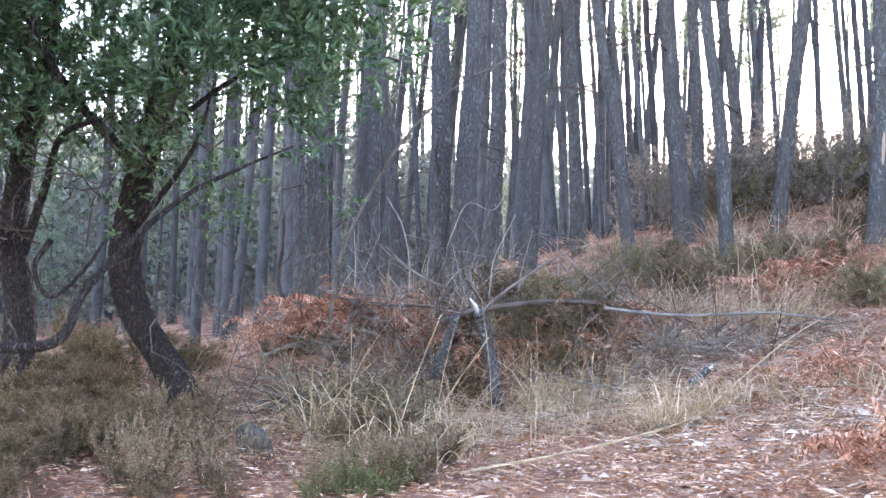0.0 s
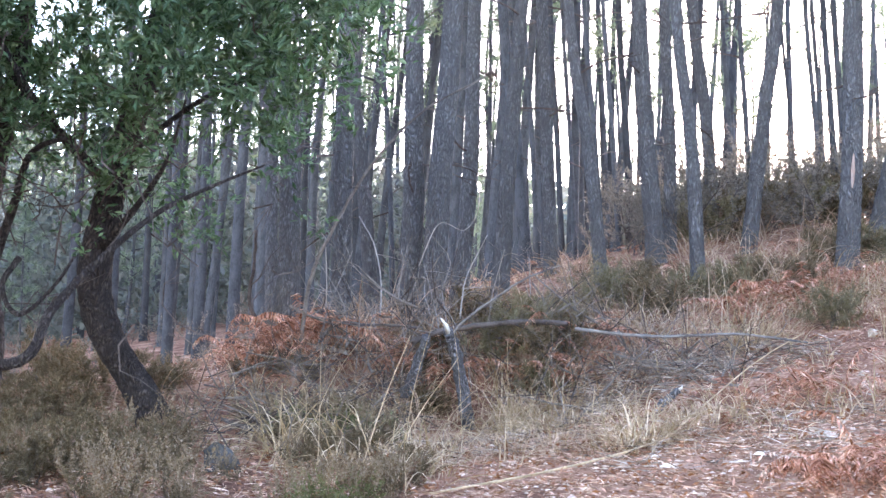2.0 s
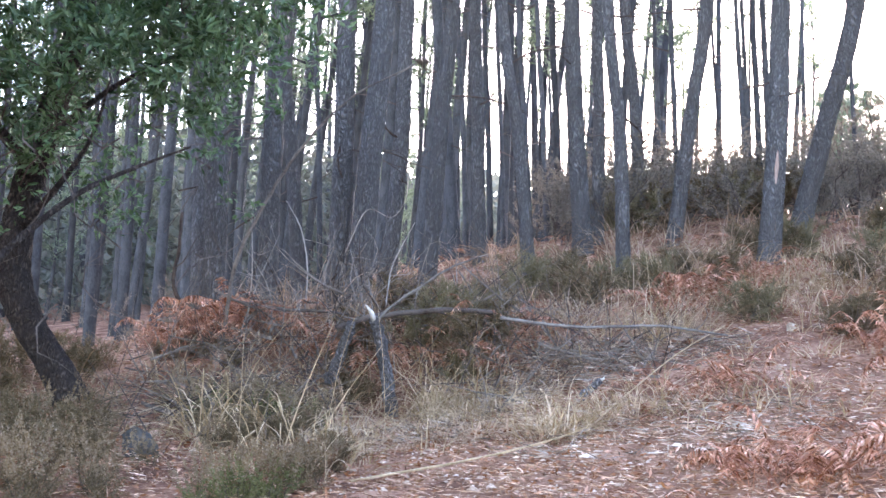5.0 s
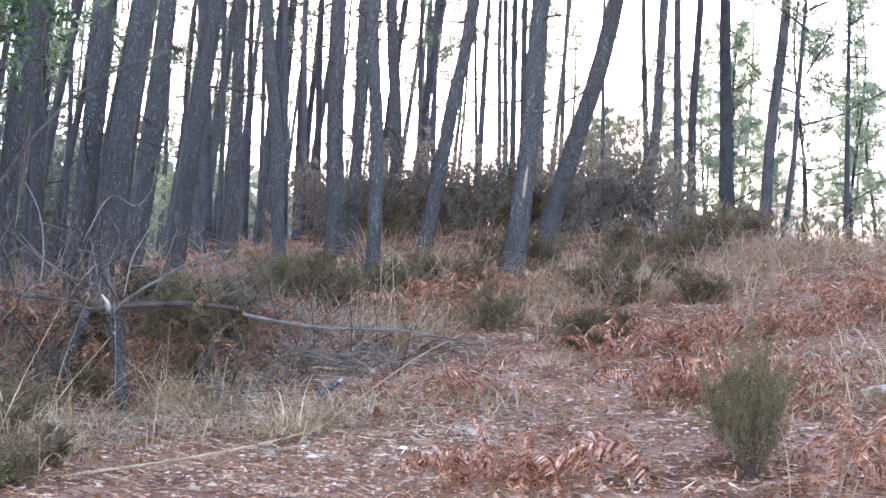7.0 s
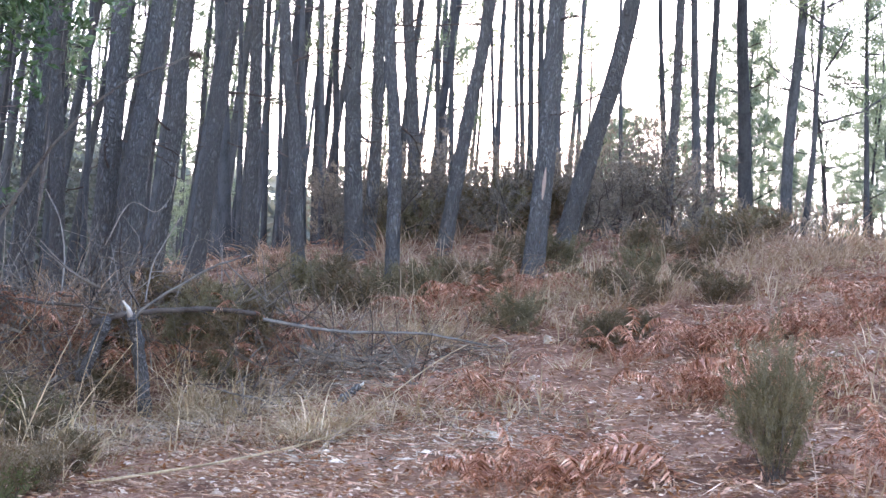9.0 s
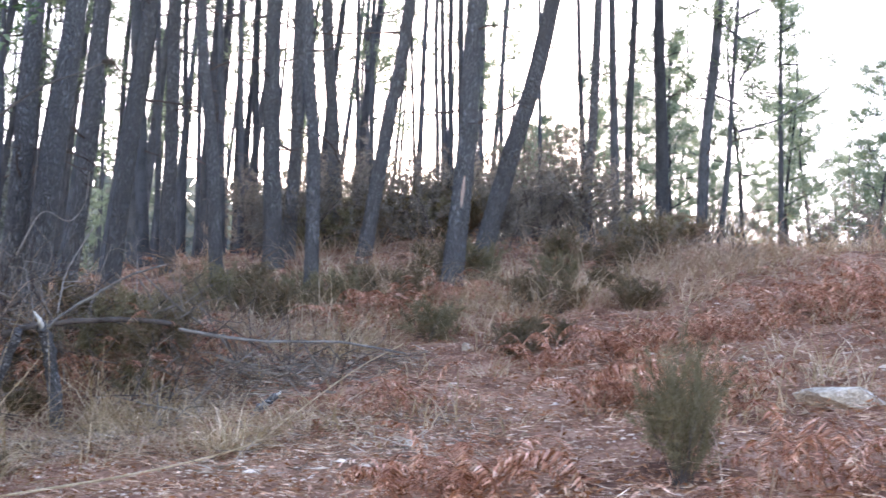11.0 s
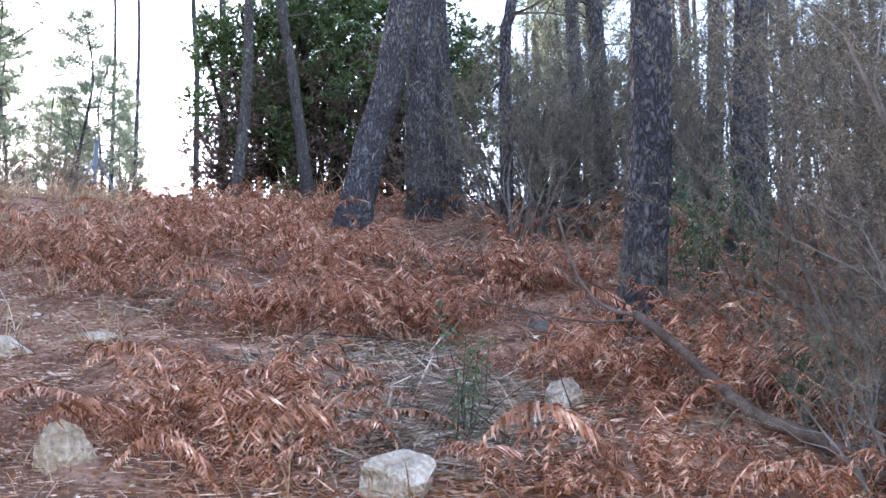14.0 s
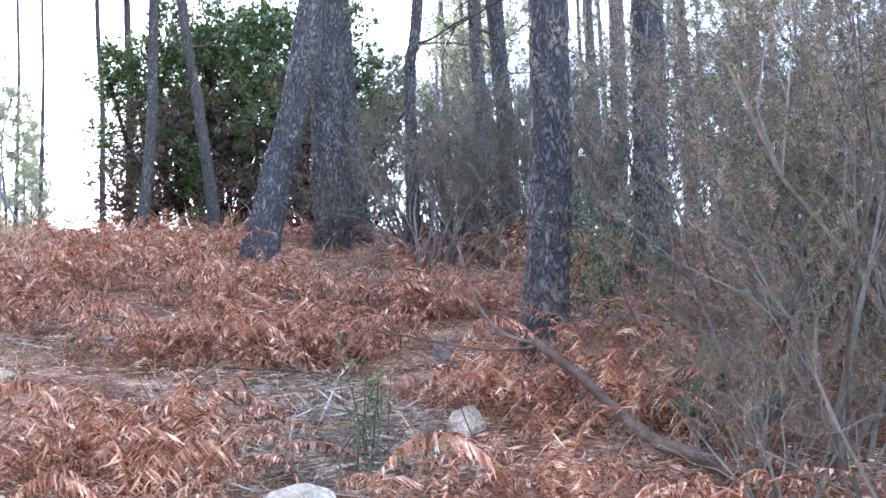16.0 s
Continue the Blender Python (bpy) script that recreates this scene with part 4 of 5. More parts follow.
def evergreen():
    """The bowed evergreen at the edge of the stand, with a second stem and spreading limbs; unseen copies block sky
    light.
    """
    bx, by = -1.44, 8.33
    bz = ground(bx, by)
    root = thing("evergreen_tree", (bx, by, bz), "bowed dark-barked evergreen tree with small glossy green leaves", "tree")
    line = curve_through([(0, 0, -0.1), (-0.21, -0.05, 0.29), (-0.42, -0.12, 0.61), (-0.52, -0.18, 0.94), (-0.49, -0.22, 1.31), (-0.39, -0.28, 1.8), (-0.25, -0.35, 2.3), (-0.1, -0.4, 3.2), (0.1, -0.4, 4.4)], 14)
    part("trunk", trunk_mesh(line, 0.135, 4.4, True, 201, BARK_DARK, 0.2), root)
    limb("limb", [(-1.2, -1.3, 0.35), (-0.57, -1.32, 0.38), (-0.45, -1.19, 0.69), (-0.24, -1.05, 1.01), (0.04, -0.92, 1.32), (0.34, -0.78, 1.53), (0.63, -0.66, 1.7)], 0.038, 0.006, root, BARK_DARK)
    limb("limb", [(-0.45, -0.3, 1.2), (-0.16, -0.57, 1.45), (0.05, -0.78, 1.7), (0.19, -1.03, 2.0)], 0.026, 0.006, root, BARK_DARK)
    limb("limb", [(-0.4, -0.3, 1.75), (0.1, -0.5, 2.1), (0.5, -0.6, 2.3), (0.9, -0.6, 2.55)], 0.022, 0.006, root, BARK_DARK)
    limb("limb", [(-0.45, -0.3, 1.6), (-0.8, -0.7, 2.0), (-1.1, -0.9, 2.5)], 0.04, 0.012, root, BARK_DARK)
    g, nr, r = Geo(), np.random.default_rng(210), random.Random(210)
    centres = []
    for _ in range(215):
        x, z = r.uniform(-1.6, 1.75), r.uniform(1.6, 3.9)
        if z < 1.62 + 0.35 * max(0, x - 0.2) + 0.2 * abs(math.sin(3.1 * x + 1)):
            continue
        if x > 1.42 + 0.2 * math.sin(5 * z):
            continue
        centres.append((x, -0.75 + r.gauss(0, 0.4), z))
    centres += [(r.uniform(-2.7, -0.5), -0.6 + r.gauss(0, 0.35), r.uniform(1.9, 3.7)) for _ in range(30)]
    leafy(g, nr, centres, 0.28, 140, 0.083, 0.028)
    low = [(r.uniform(-1.5, 0.3), -0.7 + r.gauss(0, 0.3), r.uniform(1.2, 1.9)) for _ in range(26)]
    leafy(g, nr, low, 0.2, 60, 0.06, 0.022)
    leafy(g, nr, [(0.98, -0.7, 1.33), (0.8, -0.62, 1.75), (1.2, -0.7, 2.0)], 0.1, 40, 0.06, 0.02)
    part("crown", g.mesh("crown", LEAF), root)
    # Unseen copies out of view to the left, added to shade the ground.
    for x, y, a in ((-4.7, 6.2, 90), (-3.9, 3.6, 80), (-5.2, 8.9, 110)):
        copy_thing(root, pose(x, y, ground(x, y), 0, 0, a) @ Matrix.Scale(1.15, 4))
    for _ in range(90):
        tw = Geo()
        p = Vector((r.uniform(-1.6, 0.7), -0.7 + r.gauss(0, 0.35), r.uniform(0.55, 2.6)))
        d = Vector((r.gauss(0, 1), r.gauss(0, 0.5), r.gauss(0.2, 0.6))).normalized()
        twiggy(tw, [], p, d, r.uniform(0.3, 0.7), 0.007, 1, r, 0.4, (2, 4))
        part("twig", tw.mesh("twig", DARKWOOD), root)
    bx, by = -2.66, 8.17
    root = thing("evergreen_tree", (bx, by, ground(bx, by)), "dark forked evergreen trunk with crooked bare limbs", "tree")
    line = curve_through([(0, 0, -0.1), (0.02, 0, 0.65), (-0.05, -0.08, 1.15), (0.02, -0.16, 1.8), (0.15, -0.25, 2.4), (0.2, -0.3, 3.6)], 14)
    part("trunk", trunk_mesh(line, 0.12, 3.6, True, 205, BARK_DARK, 0.2), root)
    limb("limb", [(0.02, -0.05, 1.05), (0.21, -0.26, 1.48), (0.37, -0.47, 1.77), (0.69, -0.6, 1.86)], 0.035, 0.012, root, BARK_DARK)
    limb("limb", [(0.25, -0.2, 1.13), (0.19, -0.29, 0.93), (0.33, -0.33, 0.75), (0.58, -0.47, 0.92), (0.75, -0.5, 1.2)], 0.022, 0.008, root, BARK_DARK)
    limb("limb", [(0.02, -0.05, 0.9), (-0.2, -0.4, 1.5), (-0.3, -0.6, 2.2)], 0.035, 0.012, root, BARK_DARK)
    g = Geo()
    leafy(g, nr, [(r.uniform(-0.9, 0.9), -0.4 + r.gauss(0, 0.4), r.uniform(1.7, 3.6)) for _ in range(60)], 0.3, 120, 0.06, 0.02)
    part("crown", g.mesh("crown", LEAF), root)


def laurel():
    """The big glossy bush on the crest: many bare stems below, a wide leafy dome above."""
    bx, by = 12.3, 10.4
    root = thing("laurel_bush", (bx, by, ground(bx, by)), "large dense glossy green evergreen bush on the crest", "bush")
    r, nr, g = random.Random(220), np.random.default_rng(220), Geo()
    for s in range(32):
        a = r.uniform(-1.75, 1.65)
        u = Vector((0.71, -0.71, 0))
        p = u * a * 0.8
        tip = u * a * 1.1 + Vector((r.gauss(0, 0.4), r.gauss(0, 0.4), r.uniform(1.6, 2.6)))
        limb("stem", [p + Vector((0, 0, -0.1)), p.lerp(tip, 0.5) + Vector((r.gauss(0, 0.15), r.gauss(0, 0.15), 0)), tip], 0.05, 0.02, root, BARK_DARK, 6)
    centres = []
    for _ in range(420):
        a, z, d = r.uniform(-2.1, 2.1), r.uniform(0.3, 2.95), r.gauss(0, 0.5)
        edge = 2.1 * math.sqrt(max(0, 1 - (abs(z - 1.25) / 1.85) ** 2.0))
        if abs(a) > edge * (0.93 + 0.1 * math.sin(7 * z)):
            continue
        if z < 1.4 and r.random() < 0.9 - 0.35 * z:
            continue
        centres.append((0.71 * a + 0.71 * d, -0.71 * a + 0.71 * d, z))
    leafy(g, nr, centres, 0.25, 170, 0.085, 0.034)
    part("crown", g.mesh("crown", LAUREL), root)
    g = Geo()
    low = []
    for _ in range(430):
        w = r.uniform(0.05, 1.7)
        u, v = r.uniform(-1, 0.93) * (2.15 - 0.45 * w), r.gauss(0, 0.45)
        low.append((0.71 * u + 0.71 * v, -0.71 * u + 0.71 * v, w))
    leafy(g, nr, low, 0.26, 90, 0.075, 0.027)
    part("withered_foliage", g.mesh("withered_foliage", DEADLEAF), root, "brown withered inner foliage")


evergreen()
laurel()


# ---- bracken ----
def frond_mesh(seed, n):
    """A dead bracken frond: a stalk that rises, snaps over and hangs, with short curled leaflets on both sides."""
    r, g = random.Random(seed), Geo()
    long = r.uniform(0.42, 0.68)
    p, pitch, yaw = Vector((0, 0, 0)), radians(r.uniform(58, 92)), 0.0
    droop, snap = radians(r.uniform(85, 150)), r.randint(n // 4, 3 * n // 4)
    pts, ways = [p.copy()], []
    for i in range(n):
        pitch -= droop / n * (0.4 + 1.2 * i / n) + (radians(r.uniform(10, 50)) if i == snap else 0)
        yaw += r.gauss(0, 0.1)
        d = Vector((math.cos(pitch) * math.cos(yaw), math.cos(pitch) * math.sin(yaw), math.sin(pitch)))
        p = p + d * long / n
        p.z = max(p.z, 0.02)
        pts.append(p.copy())
        ways.append(d)
    g.tube(pts[::4] + [pts[-1]], [0.0036 * (1 - 0.08 * i) for i in range(len(pts[::4]) + 1)], 3)
    crumple = r.choice((0.35, 0.5, 1.0))
    sweep, hang, roll = r.uniform(0.1, 0.5), r.uniform(-0.7, 0.0), r.uniform(-0.9, 0.9)
    for i in range(n // 6, n + 1):
        d = ways[i - 1]
        across = d.cross(Vector((0, 0, 1))).normalized()
        size = long * (2.9 / n * math.sin(math.pi * min(1, (i - 2.0) / (n - 0.5))) ** 0.8 + 0.02)
        for s in (-1, 1):
            if r.random() < 0.06:
                continue
            q = (across * s + d * (sweep + crumple * r.gauss(0, 0.25)) + Vector((0, 0, hang + crumple * r.gauss(0, 0.35)))).normalized()
            curl = Vector((0, 0, -0.5)) - d * 0.2 + crumple * Vector((r.gauss(0, 0.4), r.gauss(0, 0.4), r.uniform(-0.5, 0.3)))
            nrm = (q.cross(Vector((crumple * r.gauss(0, 0.5), crumple * r.gauss(0, 0.5), 1)))).normalized()
            twist = q.cross(nrm) * (roll + crumple * r.gauss(0, 0.7))
            w, k = r.uniform(0.3, 0.42) / n * (0.5 + 0.5 * size * n / 1.8), len(g.v)
            for t, wide in ((0, 0.8), (0.35, 1.0), (0.7, 0.65), (1.0, 0.08)):
                c = pts[i] + q * size * t + curl * size * 0.6 * t * t
                e = (nrm + twist * t).normalized() * w * wide * r.uniform(0.8, 1.2) / 2
                g.v += [tuple(c - e), tuple(c + e)]
            g.f += [(k + 2 * j, k + 2 * j + 1, k + 2 * j + 3, k + 2 * j + 2) for j in range(3)]
    return g.mesh("frond", FERN)


FRONDS = [frond_mesh(300 + k, 34) for k in range(14)]


def bracken(seed, fronds, label):
    r = random.Random(seed)
    root = thing("bracken_fern", (0, 0, -70), label, "fern", "dead bracken")
    for k in range(fronds):
        a = 360 * k / fronds + r.uniform(-30, 30)
        off = r.uniform(0.0, 0.14)
        part("frond", FRONDS[r.randrange(14)], root, m=pose(off * math.cos(radians(a)), off * math.sin(radians(a)), 0, r.uniform(-12, 12), r.uniform(-14, 22), a) @ Matrix.Scale(r.uniform(0.75, 1.15), 4))
    return root


ferns = [bracken(330 + k, 9 + k % 3, "dead reddish-brown bracken fern with drooping dry fronds") for k in range(6)]
# heaps of dead bracken as (x, y, radius, plants): up the slope, beside the track, and on the bank and the slash heap
UPHILL = [(3.95, 3.1, 0.3, 7), (4.27, 3.84, 0.4, 8), (4.6, 3.55, 0.3, 5), (3.9, 4.56, 0.4, 8), (5.47, 5.1, 0.3, 5), (5.8, 4.95, 0.3, 5), (6.17, 4.66, 0.35, 6), (6.2, 4.2, 0.3, 5), (5.66, 3.4, 0.22, 4), (6.2, 7.6, 0.7, 8), (6.4, 7.0, 0.6, 8), (5.8, 6.5, 0.4, 5),
          (7.75, 7.3, 0.8, 9), (7.28, 6.1, 0.6, 8), (7.3, 5.4, 0.5, 6), (7.6, 4.75, 0.5, 6), (7.1, 4.0, 0.4, 6), (6.0, 3.2, 0.25, 4), (5.5, 2.75, 0.2, 3), (6.6, 3.8, 0.3, 5)]
FOOT = [(5.6, 2.5, 0.3, 6), (4.75, 2.4, 0.25, 4), (5.5, 2.0, 0.3, 2), (4.55, 1.95, 0.15, 2), (4.3, 2.2, 0.2, 4), (5.85, 2.1, 0.35, 5), (9.3, 4.0, 0.6, 7), (7.2, 2.8, 0.4, 6), (8.9, 5.2, 0.6, 6), (6.45, 2.8, 0.3, 4), (8.3, 8.7, 0.9, 8), (9.0, 7.6, 0.8, 6)]
BANKSIDE = [(2.17, 5.35, 0.16, 4), (4.15, 8.3, 0.4, 4), (4.6, 8.2, 0.4, 5), (3.7, 6.9, 0.4, 6), (4.1, 6.7, 0.35, 5), (3.6, 4.7, 0.4, 8), (5.15, 7.8, 0.4, 5), (5.7, 8.3, 0.5, 5), (4.1, 6.2, 0.3, 4), (3.06, 10.3, 0.3, 4), (2.6, 7.7, 0.2, 2), (3.5, 8.3, 0.3, 3),
            (-0.5, 10.2, 0.3, 3), (3.2, 10.5, 0.3, 3)]
PATCHES = UPHILL + FOOT + BANKSIDE
CLEAR = ((3.54, 3.72, 0.6), (4.1, 2.7, 0.6), (5.16, 2.72, 0.6), (5.24, 2.97, 0.6), (4.3, 6.0, 1.3), (4.5, 5.8, 1.3), (4.75, 5.6, 1.2), (5.0, 5.6, 1.2), (5.3, 5.3, 1.0), (6.47, 3.72, 0.6), (3.5, 9.25, 0.6), (5.4, 4.2, 0.6), (4.5, 2.95, 0.6))


def open_here(x, y):
    """Whether a place is clear of the stones and of the bare ground before them."""
    for a, b, reach in CLEAR:
        d = math.hypot(0.9 - a, 0.1 - b)
        ux, uy = (0.9 - a) / d, (0.1 - b) / d
        t = min(reach, max(-0.05, (x - a) * ux + (y - b) * uy))
        if math.hypot(x - a - t * ux, y - b - t * uy) < 0.3:
            return False
    return True


fr = random.Random(9)
spots = []
for x, y, rad, count in PATCHES:
    for _ in range(count):
        a, d = fr.uniform(0, 6.3), rad * math.sqrt(fr.random())
        spots.append((x + d * math.cos(a), y + d * math.sin(a)))
while len(spots) < 292:
    a, d = radians(fr.uniform(20, 82)), 3.6 + 11 * fr.random() ** 1.15
    x, y = 0.7 + d * math.sin(a), d * math.cos(a)
    if fr.random() < 1 - 1.25 * float(gravel(x, y)) and fr.random() < (0.25 if a < radians(33) else 1.0):
        spots.append((x, y))
spots = sorted((s for s in spots if open_here(*s)), key=lambda s: math.hypot(s[0] - 0.7, s[1]))[:266]
scatter(ferns, spots, fr, 0.6, 1.1)
for x, y, rad, count, size in ((-0.95, 9.75, 0.34, 9, 0.9), (-0.6, 9.8, 0.2, 4, 0.9), (1.15, 9.5, 0.2, 6, 0.85), (0.1, 9.8, 0.3, 4, 0.85), (1.45, 9.65, 0.2, 3, 0.85), (3.7, 10.75, 0.25, 5, 0.8)):
    for _ in range(count):
        a, d = fr.uniform(0, 6.3), rad * math.sqrt(fr.random())
        u, v, k = x + d * math.cos(a), y + d * math.sin(a), fr.randrange(6)
        copy_thing(ferns[k], pose(u, v, ground(u, v) - 0.03, fr.uniform(-4, 4), fr.uniform(-4, 4), fr.uniform(0, 360)) @ Matrix.Scale(size * fr.uniform(0.85, 1.15) / ferns[k].scale[0], 4))


def joined_fronds():
    """Flattened bracken further off and under the clumps, as one carpet."""
    g, r = Geo(), random.Random(17)
    data = [([v.co.copy() for v in f.vertices], [tuple(p.vertices) for p in f.polygons]) for f in (frond_mesh(320 + k, 24) for k in range(8))]
    for _ in range(2400):
        a, d = radians(r.uniform(-12, 84)), 3.6 + 12.4 * r.random() ** 0.9
        x, y = 0.7 + d * math.sin(a), d * math.cos(a)
        if r.random() < (0.95 if a < radians(34) else 0.85) * float(gravel(x, y)) or not open_here(x, y) or (y < 9.4 and x < 1.2) or (a < radians(24) and y < 9.4 and r.random() < 0.45):
            continue
        m = pose(x, y, ground(x, y) - 0.02, r.uniform(-10, 10), r.uniform(-5, 30), r.uniform(0, 360)) @ Matrix.Diagonal((1, 1, 0.55, 1)) @ Matrix.Scale(r.uniform(0.4, 0.9), 4)
        vs, fs = data[r.randrange(8)]
        k = len(g.v)
        g.v += [tuple(m @ v) for v in vs]
        g.f += [tuple(k + i for i in f) for f in fs]
    tagged(new("bracken_carpet", g.mesh("bracken_carpet", FERN)), "flattened reddish-brown bracken lying over the slope", "fern", kind="stuff")


joined_fronds()


def sprout(x, y, height, stems, seed, label, leaf=0.05):
    """A young broadleaved sprout: thin stems with small leaves along them."""
    r, nr = random.Random(seed), np.random.default_rng(seed)
    root = thing("sapling", (x, y, ground(x, y)), label, "sapling")
    g = Geo()
    for _ in range(stems):
        top = Vector((r.gauss(0, 0.14) * height, r.gauss(0, 0.14) * height, height * r.uniform(0.7, 1.0)))
        line = curve_through([(0, 0, -0.03), top * 0.5 + Vector((r.gauss(0, 0.03), r.gauss(0, 0.03), 0)), top], 5)
        s = Geo()
        s.tube(line, [0.0042 - 0.0003 * i for i in range(len(line))], 4)
        part("stem", s.mesh("stem", DARKWOOD), root)
        for p in line[3:]:
            k = r.randint(5, 9)
            g.leaves(np.array(p) + nr.normal(size=(k, 3)) * 0.025, nr.normal(size=(k, 3)) + np.array((0, 0, 0.5)), leaf, leaf * 0.28, nr)
    part("foliage", g.mesh("foliage", LEAF), root)


sprout(4.25, 2.6, 0.58, 2, 401, "slender green sapling growing among the bracken", 0.035)
sprout(4.55, 2.75, 0.4, 3, 402, "small green seedling growing in the gravel", 0.03)
for k, (x, y, h) in enumerate(((7.3, 3.2, 0.75), (7.0, 3.0, 0.6), (8.2, 3.5, 0.9), (7.7, 3.05, 0.8), (6.9, 2.55, 0.5), (5.2, 1.75, 0.3))):
    sprout(x, y, h, 5, 410 + k, "leafy green sprouts at the foot of a pine", 0.055)


# ---- dead wood ----
def branch(name, pts, r0, r1, label, material=DEADWOOD, group="", tip=None, twigs=0, n=7, rough=0.08):
    """A fallen or standing dead branch through the given points; tip: a bare end of other colour."""
    base = Vector(pts[0])
    root = thing(name, base, label, "branch", group)
    line = curve_through([Vector(p) - base for p in pts], 8)
    k, r = len(line) - 1, random.Random(len(name) + int(100 * pts[0][0]))
    g = Geo()
    g.tube([p + Vector((r.gauss(0, 0.12 * r0), r.gauss(0, 0.12 * r0), r.gauss(0, 0.12 * r0))) for p in line], [r0 + (r1 - r0) * i / k for i in range(k + 1)], n, rough, r)
    part("wood", g.mesh("wood", material, True), root)
    if tip:
        g = Geo()
        a, b = line[-2], line[-1]
        d = (b - a).normalized()
        g.tube([b - d * 0.01, b + d * tip * 0.5 + Vector((0.01, 0, 0)), b + d * tip], (r1 * 0.66, r1 * 0.42, r1 * 0.12), 7, 0.15, r)
        part("bare_end", g.mesh("bare_end", WHITEWOOD, True), root, "pale splintered end")
    for _ in range(twigs):
        g, i = Geo(), r.randint(2, k)
        d = Vector((r.gauss(0, 0.6), r.gauss(0, 0.4), r.gauss(0.4, 0.5))).normalized()
        twiggy(g, [], line[i], d, r.uniform(0.2, 0.5), max(0.003, r1 * 0.5), 1, r, 0.35, (1, 3))
        part("twig", g.mesh("twig", material), root)
    return root


branch("broken_stick", [(0.57, 9.05, 1.3), (0.47, 8.94, 1.76), (0.41, 8.83, 1.98), (0.37, 8.76, 2.05)], 0.052, 0.034, "leaning grey lichened stick with a white broken end", LICHEN, "slash heap", 0.14, 0, 12)
branch("broken_stick", [(0.08, 9.13, 1.6), (0.15, 9.02, 1.83), (0.22, 8.92, 2.02)], 0.045, 0.035, "short pale grey stick leaning in the slash heap", LICHEN, "slash heap")
branch("dead_branch", [(0.1, 9.15, 2.0), (0.35, 9.21, 2.1), (0.89, 9.25, 2.19), (1.25, 9.33, 2.2)], 0.024, 0.018, "dark branch lying across the slash heap", DARKWOOD, "slash heap", None, 4)
branch("fallen_pole", [(1.3, 9.2, 2.15), (1.62, 9.15, 2.12), (1.95, 9.1, 2.11), (2.45, 9.0, 2.14), (2.95, 8.99, 2.1)], 0.015, 0.008, "long thin grey pole lying over the bank", POLEWOOD, "slash heap", None, 2)
branch("dead_branch", [(0.36, 9.05, 2.0), (0.48, 9.05, 2.16), (0.71, 9.04, 2.34), (0.91, 9.01, 2.48), (1.11, 8.99, 2.57)], 0.013, 0.006, "bare pale branch pointing out of the slash heap", POLEWOOD, "slash heap", 0.06, 2)
branch("dead_branch", [(-0.2, 10.05, 2.2), (-0.2, 10.05, 2.52), (-0.27, 10.0, 2.84), (-0.4, 9.95, 3.06)], 0.007, 0.004, "pale bleached upright dead twig", BARE, "slash heap", None, 1)
branch("dead_branch", [(0.45, 9.28, 2.2), (0.47, 9.28, 2.45), (0.52, 9.27, 2.6), (0.63, 9.23, 2.83)], 0.006, 0.0035, "pale crooked dead twig", BARE, "slash heap", None, 2)
branch("dead_branch", [(0.12, 9.4, 2.6), (0.26, 9.41, 2.93), (0.45, 9.42, 2.89), (0.55, 9.4, 3.03), (0.56, 9.35, 3.26)], 0.0045, 0.0025, "thin bowed dead twig", DEADWOOD, "slash heap")
branch("dead_branch", [(-1.2, 10.98, 1.75), (-1.24, 10.98, 2.12), (-1.41, 10.93, 2.41), (-1.39, 10.9, 2.74), (-1.38, 10.85, 3.06)], 0.02, 0.013, "dark dead stem standing in the stand", DARKWOOD, "", None, 4)
branch("dead_branch", [(-0.75, 9.65, 1.8), (-0.54, 9.66, 2.13), (-0.27, 9.68, 2.16), (0.17, 9.7, 2.16)], 0.018, 0.01, "dark arched branch over the bracken", DARKWOOD, "slash heap", None, 3)
branch("dead_branch", [(5.25, 2.81, 2.3), (5.23, 2.71, 2.06), (5.21, 2.58, 1.92), (5.2, 2.41, 1.86)], 0.005, 0.009, "thin brown twig rising from a dead branch", BROWNWOOD, "", None, 3)
branch("dead_branch", [(5.2, 2.42, 1.87), (5.13, 2.24, 1.76), (5.03, 2.01, 1.6), (4.91, 1.81, 1.48), (4.86, 1.67, 1.43), (4.82, 1.5, 1.37), (4.72, 1.31, 1.27)], 0.018, 0.03, "brown dead branch slanting over the bracken", BROWNWOOD)
branch("dead_branch", [(5.08, 3.14, 1.96), (5.15, 2.88, 1.9), (5.19, 2.63, 1.85), (5.2, 2.42, 1.85)], 0.003, 0.006, "thin brown twig of a dead branch", BROWNWOOD, "", None, 1)
branch("fallen_log", [(5.85, 2.3, 1.66), (5.79, 2.13, 1.65), (5.64, 1.7, 1.58), (5.6, 1.5, 1.55)], 0.034, 0.03, "short whitish rotting log under the thicket", LICHEN, "", None, 0, 10)
branch("broken_stub", [(1.77, 8.5, 1.52), (1.85, 8.48, 1.62), (1.93, 8.46, 1.7)], 0.034, 0.022, "short grey splintered stub in the grass", LICHEN, "", 0.04, 0)
branch("grass_stalk", [(0.34, 5.94, 1.06), (1.02, 6.43, 1.2), (1.58, 6.98, 1.36), (1.9, 7.64, 1.54), (2.49, 8.62, 1.92), (3.01, 9.3, 2.2)], 0.007, 0.004, "long straw-coloured stalk lying on the slope", STRAW)

